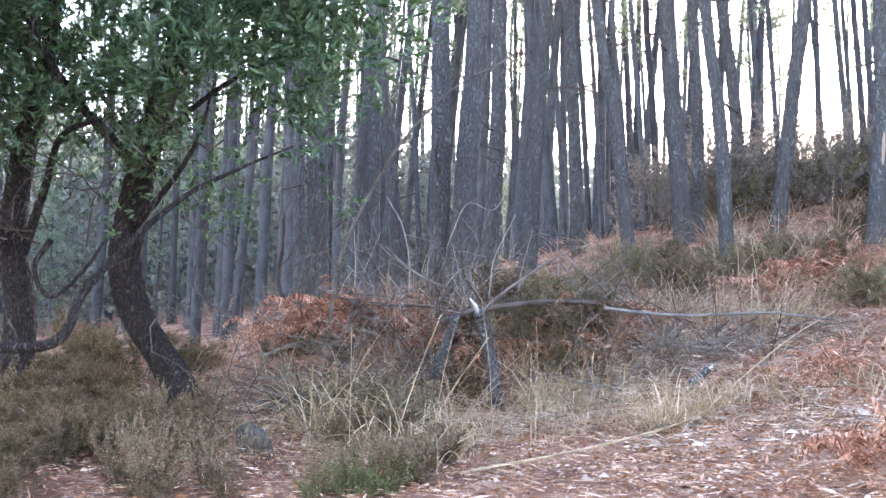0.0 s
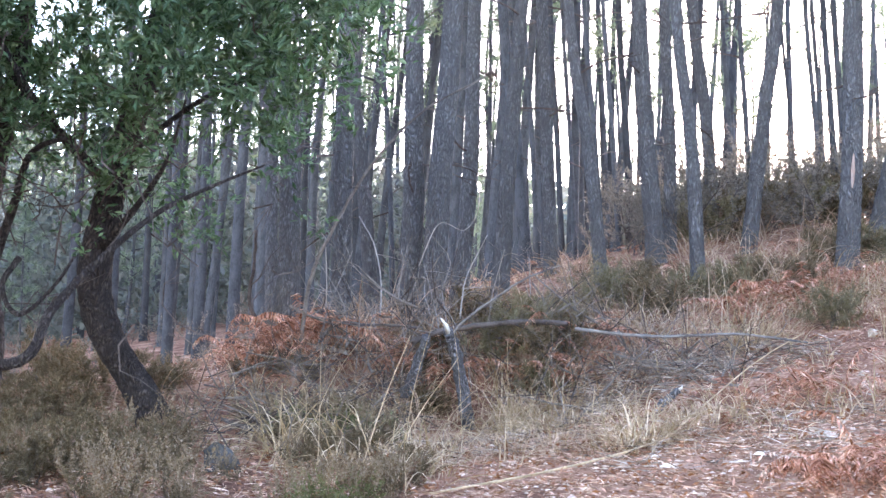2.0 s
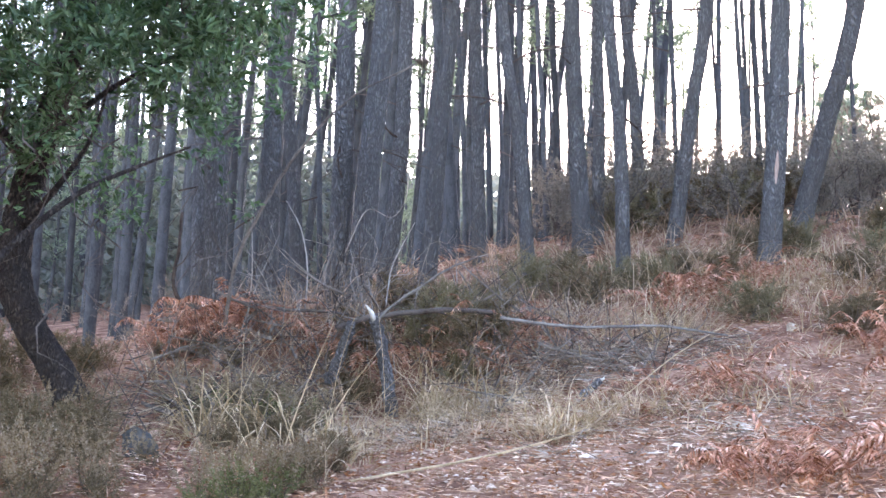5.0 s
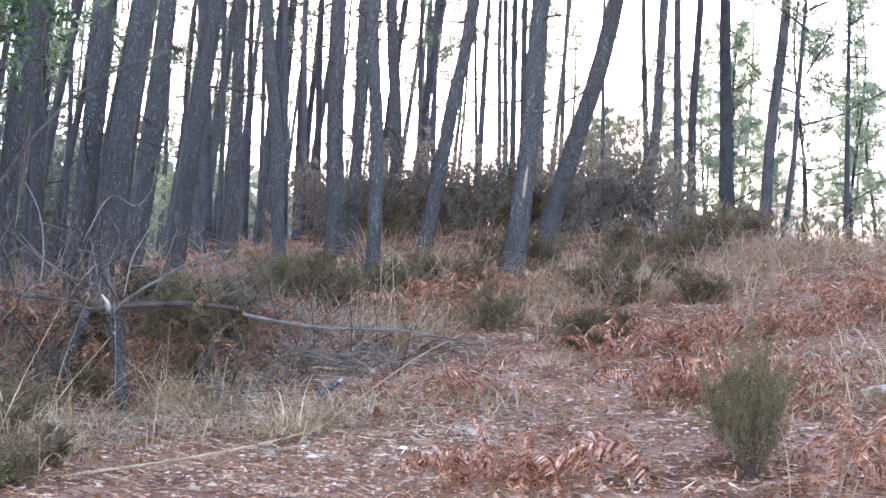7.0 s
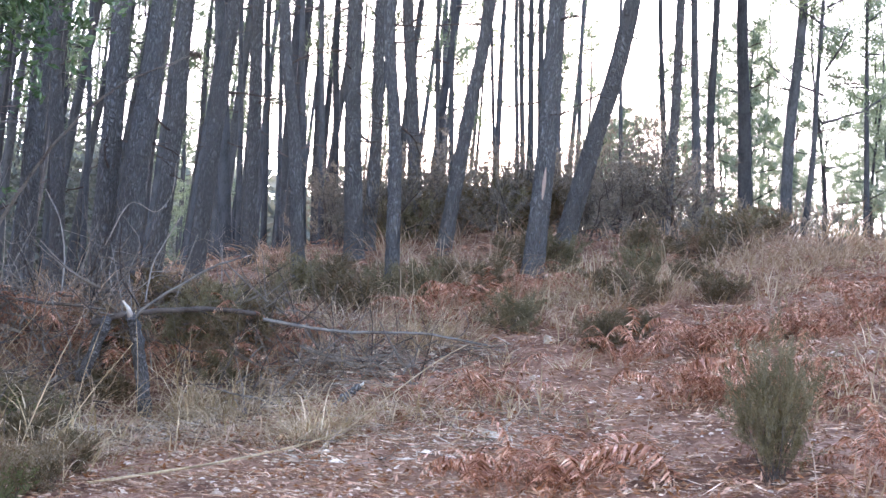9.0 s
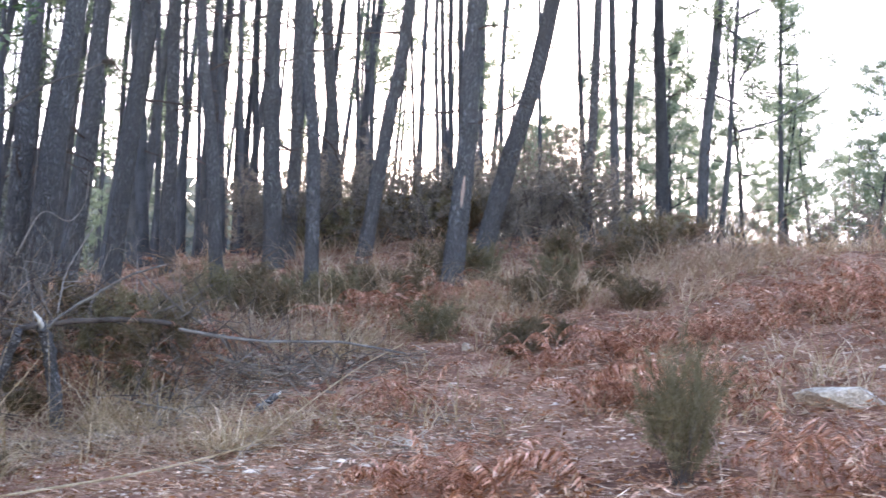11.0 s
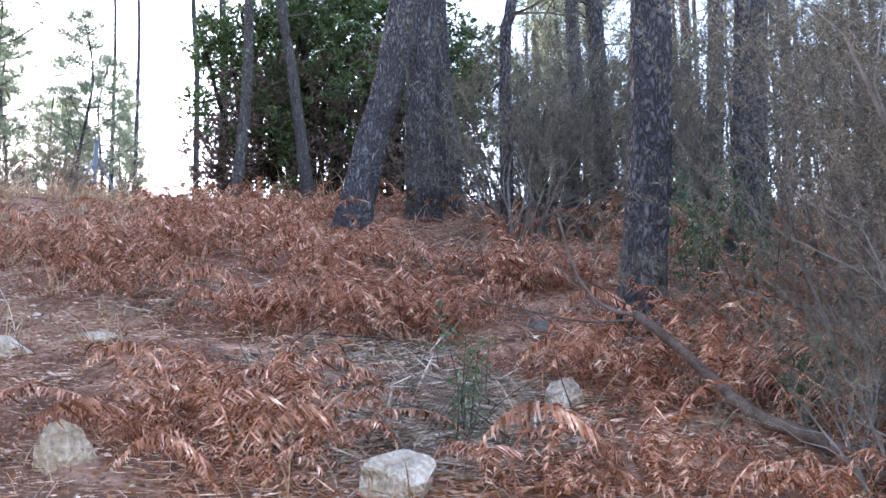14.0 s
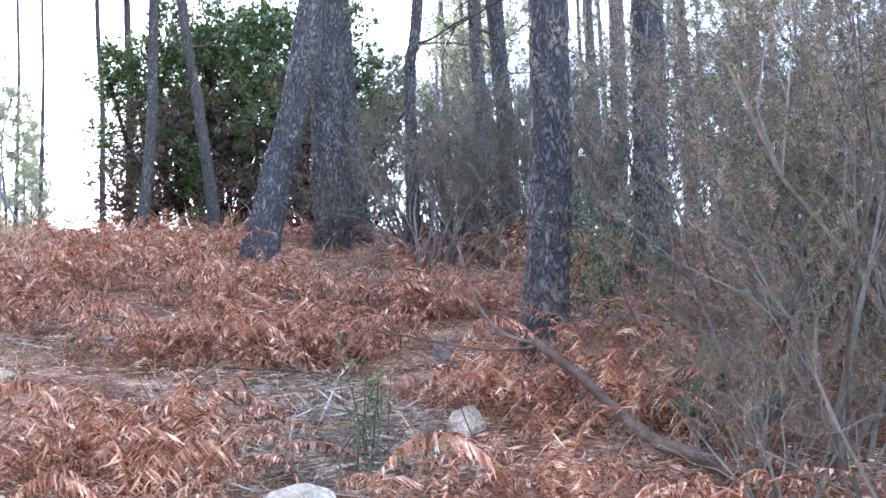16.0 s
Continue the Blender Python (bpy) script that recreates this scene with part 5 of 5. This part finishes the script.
for line in ([(-0.05, 6.31, 0.99), (0.07, 6.37, 1.45), (0.2, 6.41, 1.83)], [(0.04, 6.72, 1.01), (0.23, 6.73, 1.4), (0.45, 6.82, 1.75)], [(1.24, 7.29, 1.19), (1.23, 7.29, 1.39), (1.24, 7.28, 1.65)]):
    branch("grass_stalk", line, 0.0045, 0.0025, "tall dry straw-coloured grass stalk standing alone", STRAW, "tall grass stalks", None, 0, 4)
for k in range(2, 9):
    q = random.Random(600 + k)
    x, y = ((-0.02, 6.15), (1.18, 6.9), (0.15, 7.2), (-0.3, 7.0), (0.5, 8.4), (0.8, 8.5), (-0.5, 8.0), (0.3, 8.3), (2.45, 9.2), (2.6, 9.5), (-0.8, 6.6))[k]
    z, u, v, h = ground(x, y), q.uniform(-0.15, 0.6), q.uniform(-0.1, 0.2), q.uniform(0.45, 1.0)
    branch("grass_stalk", [(x, y, z - 0.02), (x + 0.35 * u, y + 0.3 * v, z + 0.5 * h), (x + u, y + v, z + h)], 0.0034, 0.002, "tall dry straw-coloured grass stalk standing alone", STRAW, "tall grass stalks", None, 0, 4)


for k in range(14):
    q = random.Random(640 + k)
    x, y = q.uniform(-0.7, 1.2), q.uniform(9.35, 9.95)
    z, u, v, h = ground(x, y), q.gauss(0, 0.16), q.gauss(0, 0.1), q.uniform(0.5, 0.95)
    branch("dead_branch", [(x, y, z), (x + 0.3 * u + q.gauss(0, 0.03), y + 0.3 * v, z + 0.5 * h), (x + u, y + v, z + h)], 0.006, 0.0025, "thin grey dead twig standing in the slash heap", DEADWOOD if k % 3 else BARE, "slash heap", None, 3, 5)


def cone_branch():
    pts = [(-0.8, 9.6, 1.5), (-0.76, 9.54, 1.98), (-0.67, 9.3, 2.5), (-0.44, 9.15, 2.98), (-0.21, 8.99, 3.33), (0.13, 8.82, 3.66), (0.58, 8.66, 3.89)]
    root = branch("dead_sapling", pts, 0.02, 0.006, "leaning dead pine sapling with one cone at its tip", POLEWOOD, "", None, 9)
    g, r = Geo(), random.Random(4)
    at = Vector((0.6, 8.655, 3.9)) - Vector(pts[0])
    for i in range(7):
        for k in range(9):
            a = 2 * math.pi * (k / 9 + 0.5 * (i % 2) / 9)
            rad = 0.034 * math.sin(math.pi * (i + 1) / 8.5)
            d = Vector((0, math.cos(a), math.sin(a)))
            p = at + Vector((0.075 * (i / 6 - 0.5), 0, 0)) + d * rad * 0.3
            q = p + d * rad + Vector((0.012, 0, 0))
            s = d.cross(Vector((1, 0, 0))) * 0.01
            m = len(g.v)
            g.v += [tuple(p - s * 0.4), tuple(p + s * 0.4), tuple(q + s), tuple(q - s), tuple(q + Vector((-0.006, 0, 0)))]
            g.f += [(m, m + 1, m + 2, m + 3), (m + 3, m + 2, m + 4)]
    part("cone", g.mesh("cone", CONE), root, "open dark pine cone")


cone_branch()


def slash():
    """Grey brushwood thrown together: the heap itself and smaller heaps up the slope."""
    r = random.Random(44)
    twigs = []
    for k in range(8):
        g = Geo()
        d = Vector((1, r.gauss(0, 0.2), r.gauss(0, 0.15)))
        twiggy(g, [], Vector((-0.4, 0, 0)), d.normalized(), r.uniform(0.6, 1.0), r.uniform(0.006, 0.013), 2, r, 0.16, (1, 3), 0.5, 0.05)
        twigs.append(g.mesh("brushwood", DEADWOOD if k % 3 else DARKWOOD))
    heaps = [(0.3, 9.6, 1.0, 190, 0.7), (-0.6, 9.2, 0.9, 100, 0.5), (1.3, 9.6, 0.8, 80, 0.5), (1.9, 9.0, 0.8, 80, 0.18), (-0.7, 8.3, 0.7, 50, 0.3), (7.40, 5.05, 0.5, 26, 0.1), (5.38, 4.04, 0.45, 16, 0.04), (4.59, 2.87, 0.4, 12, 0.03), (5.9, 2.2, 0.9, 14, 0.35), (-0.3, 7.6, 0.8, 10, 0.2), (5.5, 1.3, 0.7, 10, 0.4)]
    data = [([v.co.copy() for v in f.vertices], [tuple(p.vertices) for p in f.polygons], k % 3 == 0) for k, f in enumerate(twigs)]
    pale, dark = Geo(), Geo()
    for x, y, rad, count, high in heaps:
        for _ in range(count):
            a, d = r.uniform(0, 6.3), rad * math.sqrt(r.random())
            u, v = x + d * math.cos(a), y + d * math.sin(a)
            if (0.15 < u < 1.0 and v < 9.15) or (1.55 < u < 2.2 and v < 8.8):
                continue
            m = pose(u, v, ground(u, v) + high * r.random() * (1 - d / rad * 0.6), r.uniform(-30, 30), r.uniform(-50, 25), r.uniform(0, 360)) @ Matrix.Scale(r.uniform(0.5, 1.0), 4)
            vs, fs, is_dark = data[r.randrange(8)]
            g = dark if is_dark else pale
            k = len(g.v)
            g.v += [tuple(m @ p) for p in vs]
            g.f += [tuple(k + i for i in f) for f in fs]
    tagged(new("brushwood", pale.mesh("brushwood", DEADWOOD)), "grey dead brushwood thrown into heaps", "brushwood", kind="stuff")
    tagged(new("brushwood", dark.mesh("brushwood", DARKWOOD)), "dark dead brushwood thrown into heaps", "brushwood", kind="stuff")


slash()


# ---- stones ----
def stone(x, y, size, label, seed, material=STONE, sink=0.3, turn=0.0):
    """A broken stone: a ball cut by several planes, its faces slightly rough."""
    bm, r = bmesh.new(), random.Random(seed)
    bmesh.ops.create_icosphere(bm, subdivisions=4, radius=1.0)
    cuts = [(Vector((r.gauss(0, 1), r.gauss(0, 1), r.gauss(0.2, 0.8))).normalized(), r.uniform(0.42, 0.75)) for _ in range(15)]
    for v in bm.verts:
        for d, h in cuts:
            over = v.co.dot(d) - h
            if over > 0:
                v.co -= d * over * 0.93
        v.co *= 1 + 0.09 * noise.noise(v.co * 2.2 + Vector((seed, 0, 0))) + 0.07 * noise.noise(v.co * 5 + Vector((0, seed, 0))) + 0.045 * noise.noise(v.co * 12) + 0.02 * noise.noise(v.co * 26)
    for v in bm.verts:
        v.co = Vector((v.co.x * size[0], v.co.y * size[1], v.co.z * size[2]))
    me = bpy.data.meshes.new("stone")
    bm.to_mesh(me)
    bm.free()
    me.materials.append(material)
    ob = thing("stone", (0, 0, 0), label, "stone", "stones on the slope", me)
    ob.matrix_basis = pose(x, y, ground(x, y) + size[2] * (1 - 2 * sink), r.uniform(-8, 8), r.uniform(-8, 8), turn)


stone(3.54, 3.72, (0.13, 0.11, 0.13), "pale angular stone among the bracken", 1, sink=0.25)
stone(4.0, 2.6, (0.19, 0.11, 0.11), "pale rounded stone half sunk in the ground", 2, turn=-30, sink=0.36)
stone(5.16, 2.72, (0.14, 0.12, 0.09), "greyish stone beside the bracken", 3, turn=40, sink=0.18)
stone(5.24, 2.97, (0.1, 0.07, 0.04), "flat pale stone beside the bracken", 4, turn=-20)
stone(6.47, 3.72, (0.13, 0.12, 0.1), "rounded grey stone among bracken fronds", 5, DARKSTONE, sink=0.42)
stone(4.5, 5.8, (0.36, 0.16, 0.09), "long flat pale rock slab across the track", 6, turn=-42, sink=0.25)
stone(4.97, 5.5, (0.2, 0.1, 0.055), "long flat pale rock slab across the track", 7, turn=-45, sink=0.25)
stone(3.5, 9.25, (0.05, 0.045, 0.06), "small white stone at the foot of the bank", 8)
stone(2.71, 5.92, (0.05, 0.035, 0.025), "small flat pale stone on the track", 9)
stone(2.69, 6.42, (0.045, 0.03, 0.02), "small flat pale stone on the track", 10)
stone(2.42, 6.74, (0.1, 0.05, 0.02), "flat grey stone on the track", 11)
stone(1.93, 7.1, (0.07, 0.035, 0.02), "small flat pale stone on the track", 12)
stone(3.07, 8.18, (0.04, 0.03, 0.03), "small pale stone on the track", 13)
stone(6.49, 2.14, (0.08, 0.07, 0.07), "pale stone under the thicket", 14)
stone(-0.83, 7.05, (0.16, 0.12, 0.13), "dark grey rock below the heather", 15, DARKROCK)


def chips():
    """Loose gravel and small stones along the track."""
    g, r = Geo(), random.Random(71)
    n = 0
    while n < 9000:
        a, d = radians(r.uniform(-24, 84)), 0.3 + 12.2 * r.random() ** 0.9
        x, y = 0.6 + d * math.sin(a), d * math.cos(a)
        if r.random() > 0.1 + float(gravel(x, y)):
            continue
        n += 1
        s = r.uniform(0.006, 0.016) * (2.3 if r.random() < 0.09 else 1)
        z = wrinkle(x, y, ground(x, y))
        k, sx, sy, t = len(g.v), s * r.uniform(0.8, 1.6), s * r.uniform(0.7, 1.3), r.uniform(0, 3)
        c, e = math.cos(t), math.sin(t)
        for u, v, w in ((1, 0.2, 0.1), (0.1, 1, 0), (-1, -0.1, 0.1), (-0.2, -1, 0), (0.3, 0.2, 0.7), (-0.35, -0.2, 0.6)):
            u, v = u * sx * r.uniform(0.8, 1.2), v * sy * r.uniform(0.8, 1.2)
            g.v.append((x + u * c - v * e, y + u * e + v * c, z + w * s))
        g.f += [(k, k + 1, k + 4), (k + 1, k + 5, k + 4), (k + 1, k + 2, k + 5), (k + 2, k + 3, k + 5), (k + 3, k + 4, k + 5), (k + 3, k, k + 4)]
    tagged(new("gravel", g.mesh("gravel", CHIPS)), "loose pale gravel chips on the old track", "gravel", kind="stuff")


def litter():
    """Fallen needles, straw and twig scraps, lying loosely over one another."""
    g, nr, n = Geo(), np.random.default_rng(72), 105000
    a, d = np.radians(nr.uniform(-22, 82, n)), 3.0 + 9.5 * nr.random(n) ** 1.3
    a[::8], d[::8] = nr.uniform(0, 6.3, len(a[::8])), 10 * np.sqrt(nr.random(len(a[::8])))
    x, y = 0.6 + d * np.sin(a), d * np.cos(a)
    z = np.array([wrinkle(u, v, w) for u, v, w in zip(x, y, slope(x, y))]) + 0.004 + 0.045 * nr.random(n) ** 1.5
    way = nr.normal(size=(n, 3)) * np.array((1, 1, 0.16))
    long = 0.025 + 0.12 * nr.random((n, 1)) ** 2.2
    g.leaves(np.stack([x, y, z], 1), way, long, 0.003 + 0.007 * nr.random((n, 1)) ** 1.5, nr)
    tagged(new("needle_litter", g.mesh("needle_litter", LITTER)), "fallen brown needles and straw scraps on the ground", "litter", kind="stuff")


def twig_litter():
    """Grey twigs and splinters in loose drifts where the bracken leaves the ground bare."""
    g, nr = Geo(), np.random.default_rng(76)
    for x, y, rad, n, deep in ((4.95, 3.25, 0.45, 1500, 0.08), (5.25, 4.0, 0.55, 1400, 0.05), (4.45, 2.75, 0.45, 1500, 0.08), (4.3, 3.2, 0.3, 600, 0.05), (7.35, 5.1, 0.5, 1000, 0.14), (1.85, 9.2, 0.6, 1500, 0.14), (1.1, 8.8, 0.5, 700, 0.06), (2.7, 9.1, 0.5, 600, 0.06),
                               (5.9, 6.0, 0.5, 600, 0.04), (-0.4, 8.4, 0.6, 900, 0.1), (0.6, 8.0, 0.8, 900, 0.04), (2.0, 7.0, 1.0, 900, 0.03)):
        a, d = nr.uniform(0, 6.3, n), rad * np.sqrt(nr.random(n))
        u, v = x + d * np.cos(a), y + d * np.sin(a)
        z = slope(u, v) + 0.03 + deep * nr.random(n) * (1 - 0.7 * d / rad)
        g.leaves(np.stack([u, v, z], 1), nr.normal(size=(n, 3)) * np.array((1, 1, 0.22)), 0.05 + 0.2 * nr.random((n, 1)) ** 2, 0.004 + 0.007 * nr.random((n, 1)), nr)
    tagged(new("twig_litter", g.mesh("twig_litter", TWIGS)), "grey broken twigs and splinters lying in drifts", "litter", kind="stuff")


def scraps():
    """Crumbled bracken: small curled flakes everywhere on the floor."""
    g, r = Geo(), random.Random(75)
    nr = np.random.default_rng(75)
    a, d = np.radians(nr.uniform(-25, 85, 48000)), 3.0 + 11 * nr.random(48000) ** 1.3
    a[::5], d[::5] = nr.uniform(0, 6.3, 9600), 10 * np.sqrt(nr.random(9600))
    x, y = 0.6 + d * np.sin(a), d * np.cos(a)
    z = slope(x, y) + nr.uniform(0.0, 0.05, 48000)
    way = nr.normal(size=(48000, 3)) * np.array((1, 1, 0.35))
    g.leaves(np.stack([x, y, z], 1), way, 0.042, 0.013, nr)
    tagged(new("bracken_scraps", g.mesh("bracken_scraps", SCRAPS)), "crumbled reddish bracken flakes on the ground", "litter", kind="stuff")


def grass(name, label, tufts, seed, material=STRAW, broad=1.0, droop=0.16):
    """Dry grass tufts: (x, y, radius, blades, height)."""
    g, r = Geo(), random.Random(seed)
    for x, y, rad, blades, high in tufts:
        for _ in range(blades):
            a, d = r.uniform(0, 6.3), rad * math.sqrt(r.random())
            u, v = x + d * math.cos(a), y + d * math.sin(a)
            out = r.gauss(a, 0.9)
            lean, long = r.uniform(0.1, 1.1), high * r.uniform(0.45, 1.15)
            p = Vector((u, v, ground(u, v) - 0.01))
            way = Vector((math.cos(out) * lean, math.sin(out) * lean, 1)).normalized()
            pts, w0 = [p.copy()], broad * r.uniform(0.004, 0.009)
            for s in range(5):
                way = (way + Vector((math.cos(out) * 0.16, math.sin(out) * 0.16, -droop * (lean + 0.4 * s)))).normalized()
                p = p + way * long / 5
                pts.append(p.copy())
            side = Vector((-math.sin(out), math.cos(out), r.uniform(-0.5, 0.5))).normalized()
            g.strip(pts, [w0, w0, w0 * 0.9, w0 * 0.7, w0 * 0.45, 0.0006], side)
    tagged(new(name, g.mesh(name, material)), label, "grass", kind="stuff")


grass("dry_grass", "dry straw-coloured grass tufts on the slope",
      [(1.5, 7.2, 0.25, 154, 0.45), (1.9, 7.6, 0.3, 132, 0.35), (2.66, 9.7, 0.2, 120, 0.75), (2.4, 9.9, 0.3, 80, 0.5), (0.95, 8.75, 0.25, 120, 0.5), (-0.4, 7.9, 0.5, 80, 0.4),
       (1.3, 8.6, 0.4, 154, 0.4), (0.1, 6.5, 0.3, 52, 0.75), (2.0, 10.2, 0.6, 176, 0.6), (3.6, 10.8, 0.8, 308, 0.6), (4.6, 10.5, 0.7, 264, 0.5), (3.0, 11.4, 0.8, 264, 0.7)], 91)
grass("dry_grass", "dry straw-coloured grass and bents along the bank",
      [(5.6, 10.2, 0.8, 286, 0.5), (6.6, 10.9, 0.8, 242, 0.5), (8.0, 11.6, 1.0, 242, 0.45), (9.4, 11.0, 1.2, 264, 0.45), (11.0, 9.8, 0.7, 242, 0.5), (2.2, 8.0, 0.7, 176, 0.25), 
       (7.5, 5.4, 0.3, 66, 0.5), (4.0, 9.9, 0.5, 132, 0.4)], 92)

gr = random.Random(93)
loose = []
while len(loose) < 260:
    a, d = radians(gr.uniform(-4, 40)), gr.uniform(6.5, 14)
    x, y = 0.6 + d * math.sin(a), d * math.cos(a)
    if gr.random() > 0.8 * float(gravel(x, y)):
        loose.append((x, y, 0.12, gr.randint(6, 22), gr.uniform(0.18, 0.5)))
grass("dry_grass", "scattered small tufts of dry grass", loose, 94)

bank = []
while len(bank) < 185:
    a, d = radians(gr.uniform(-6, 36)), gr.uniform(9.8, 13.8)
    x, y = 0.6 + d * math.sin(a), d * math.cos(a)
    if float(gravel(x, y)) < 0.4:
        bank.append((x, y, 0.22, gr.randint(22, 46), gr.uniform(0.35, 0.75)))
grass("bent_grass", "tall brown withered bents covering the bank", bank, 95, BENT)
mound = [(gr.gauss(0.2, 0.8), gr.gauss(9.6, 0.5), 0.25, 30, gr.uniform(0.4, 0.8)) for _ in range(40)]
grass("bent_grass", "withered brown stems standing in the slash heap", mound, 96, BENT)
grass("sedge", "broad arching straw-coloured sedge leaves in tufts", [(-0.55, 7.6, 0.15, 90, 0.75), (-0.15, 7.65, 0.16, 100, 0.75), (0.15, 7.7, 0.2, 40, 0.5), (0.95, 9.0, 0.2, 60, 0.75), (-0.7, 8.6, 0.2, 60, 0.65), (-0.35, 8.7, 0.2, 60, 0.6), (0.8, 8.75, 0.25, 60, 0.6), (1.1, 8.6, 0.25, 56, 0.5), (-1.0, 7.6, 0.2, 26, 0.4),
      (1.5, 7.15, 0.12, 90, 0.5), (2.6, 9.6, 0.15, 60, 0.7), (0.95, 8.3, 0.25, 60, 0.3), (0.85, 9.05, 0.12, 70, 0.8), (1.15, 9.0, 0.14, 60, 0.75), (-0.6, 8.75, 0.14, 70, 0.8), (-0.2, 8.9, 0.14, 60, 0.75)], 97, STRAW, 1.35, 0.3)
mat = [(gr.uniform(0.2, 2.2), gr.uniform(7.0, 8.3), 0.25, 26, gr.uniform(0.18, 0.34)) for _ in range(64)]
grass("matted_grass", "matted brown dry grass lying below the slash heap", mat, 101, BENT, 1.2, 0.45)
shade = []
while len(shade) < 60:
    a, d = radians(gr.uniform(-27, -3)), gr.uniform(10.5, 22)
    shade.append((0.6 + d * math.sin(a), d * math.cos(a), 0.3, gr.randint(14, 30), gr.uniform(0.25, 0.6)))
grass("bent_grass", "thin brown undergrowth below the pines", shade, 98, BENT)
stalks = []
while len(stalks) < 300:
    a, d = radians(gr.uniform(22, 80)), gr.uniform(3.6, 12)
    x, y = 0.7 + d * math.sin(a), d * math.cos(a)
    if float(gravel(x, y)) < 0.6:
        stalks.append((x, y, 0.2, gr.randint(3, 7), gr.uniform(0.25, 0.5)))
grass("bracken_stalk", "dry tan bracken stalks standing among the fronds", stalks, 99, BENT, 0.8)
heap = [(gr.gauss(0.3, 0.7), gr.gauss(9.35, 0.25), 0.2, 16, gr.uniform(0.3, 0.7)) for _ in range(26)]
grass("dry_grass", "pale dry grass growing through the slash heap", heap, 100)
chips()
litter()
twig_litter()
scraps()


# ---- fence posts on the crest ----
def rod(name, a, b, r0, parent, material, n=10):
    g = Geo()
    g.tube([a, b], (r0, r0), n)
    return part(name, g.mesh(name, material, True), parent)


def fence_post():
    x, y = 16.55, 21.38
    z = ground(x, y)
    root = thing("fence_post", (x, y, z), "grey galvanised corner post with two slanting stays", "post")
    rod("post", (0, 0, -0.2), (-0.02, -0.02, 7.36 - z), 0.045, root, STEEL)
    rod("stay", (-0.01, -0.01, 7.06 - z), (-0.55, 0.5, -0.1), 0.028, root, STEEL)
    rod("stay", (-0.01, -0.01, 7.06 - z), (0.85, -0.4, -0.1), 0.028, root, STEEL)
    g = Geo()
    g.tube([(-0.02, -0.02, 7.35 - z), (-0.02, -0.02, 7.4 - z)], (0.055, 0.03), 10)
    part("cap", g.mesh("cap", STEEL, True), root)


fence_post()
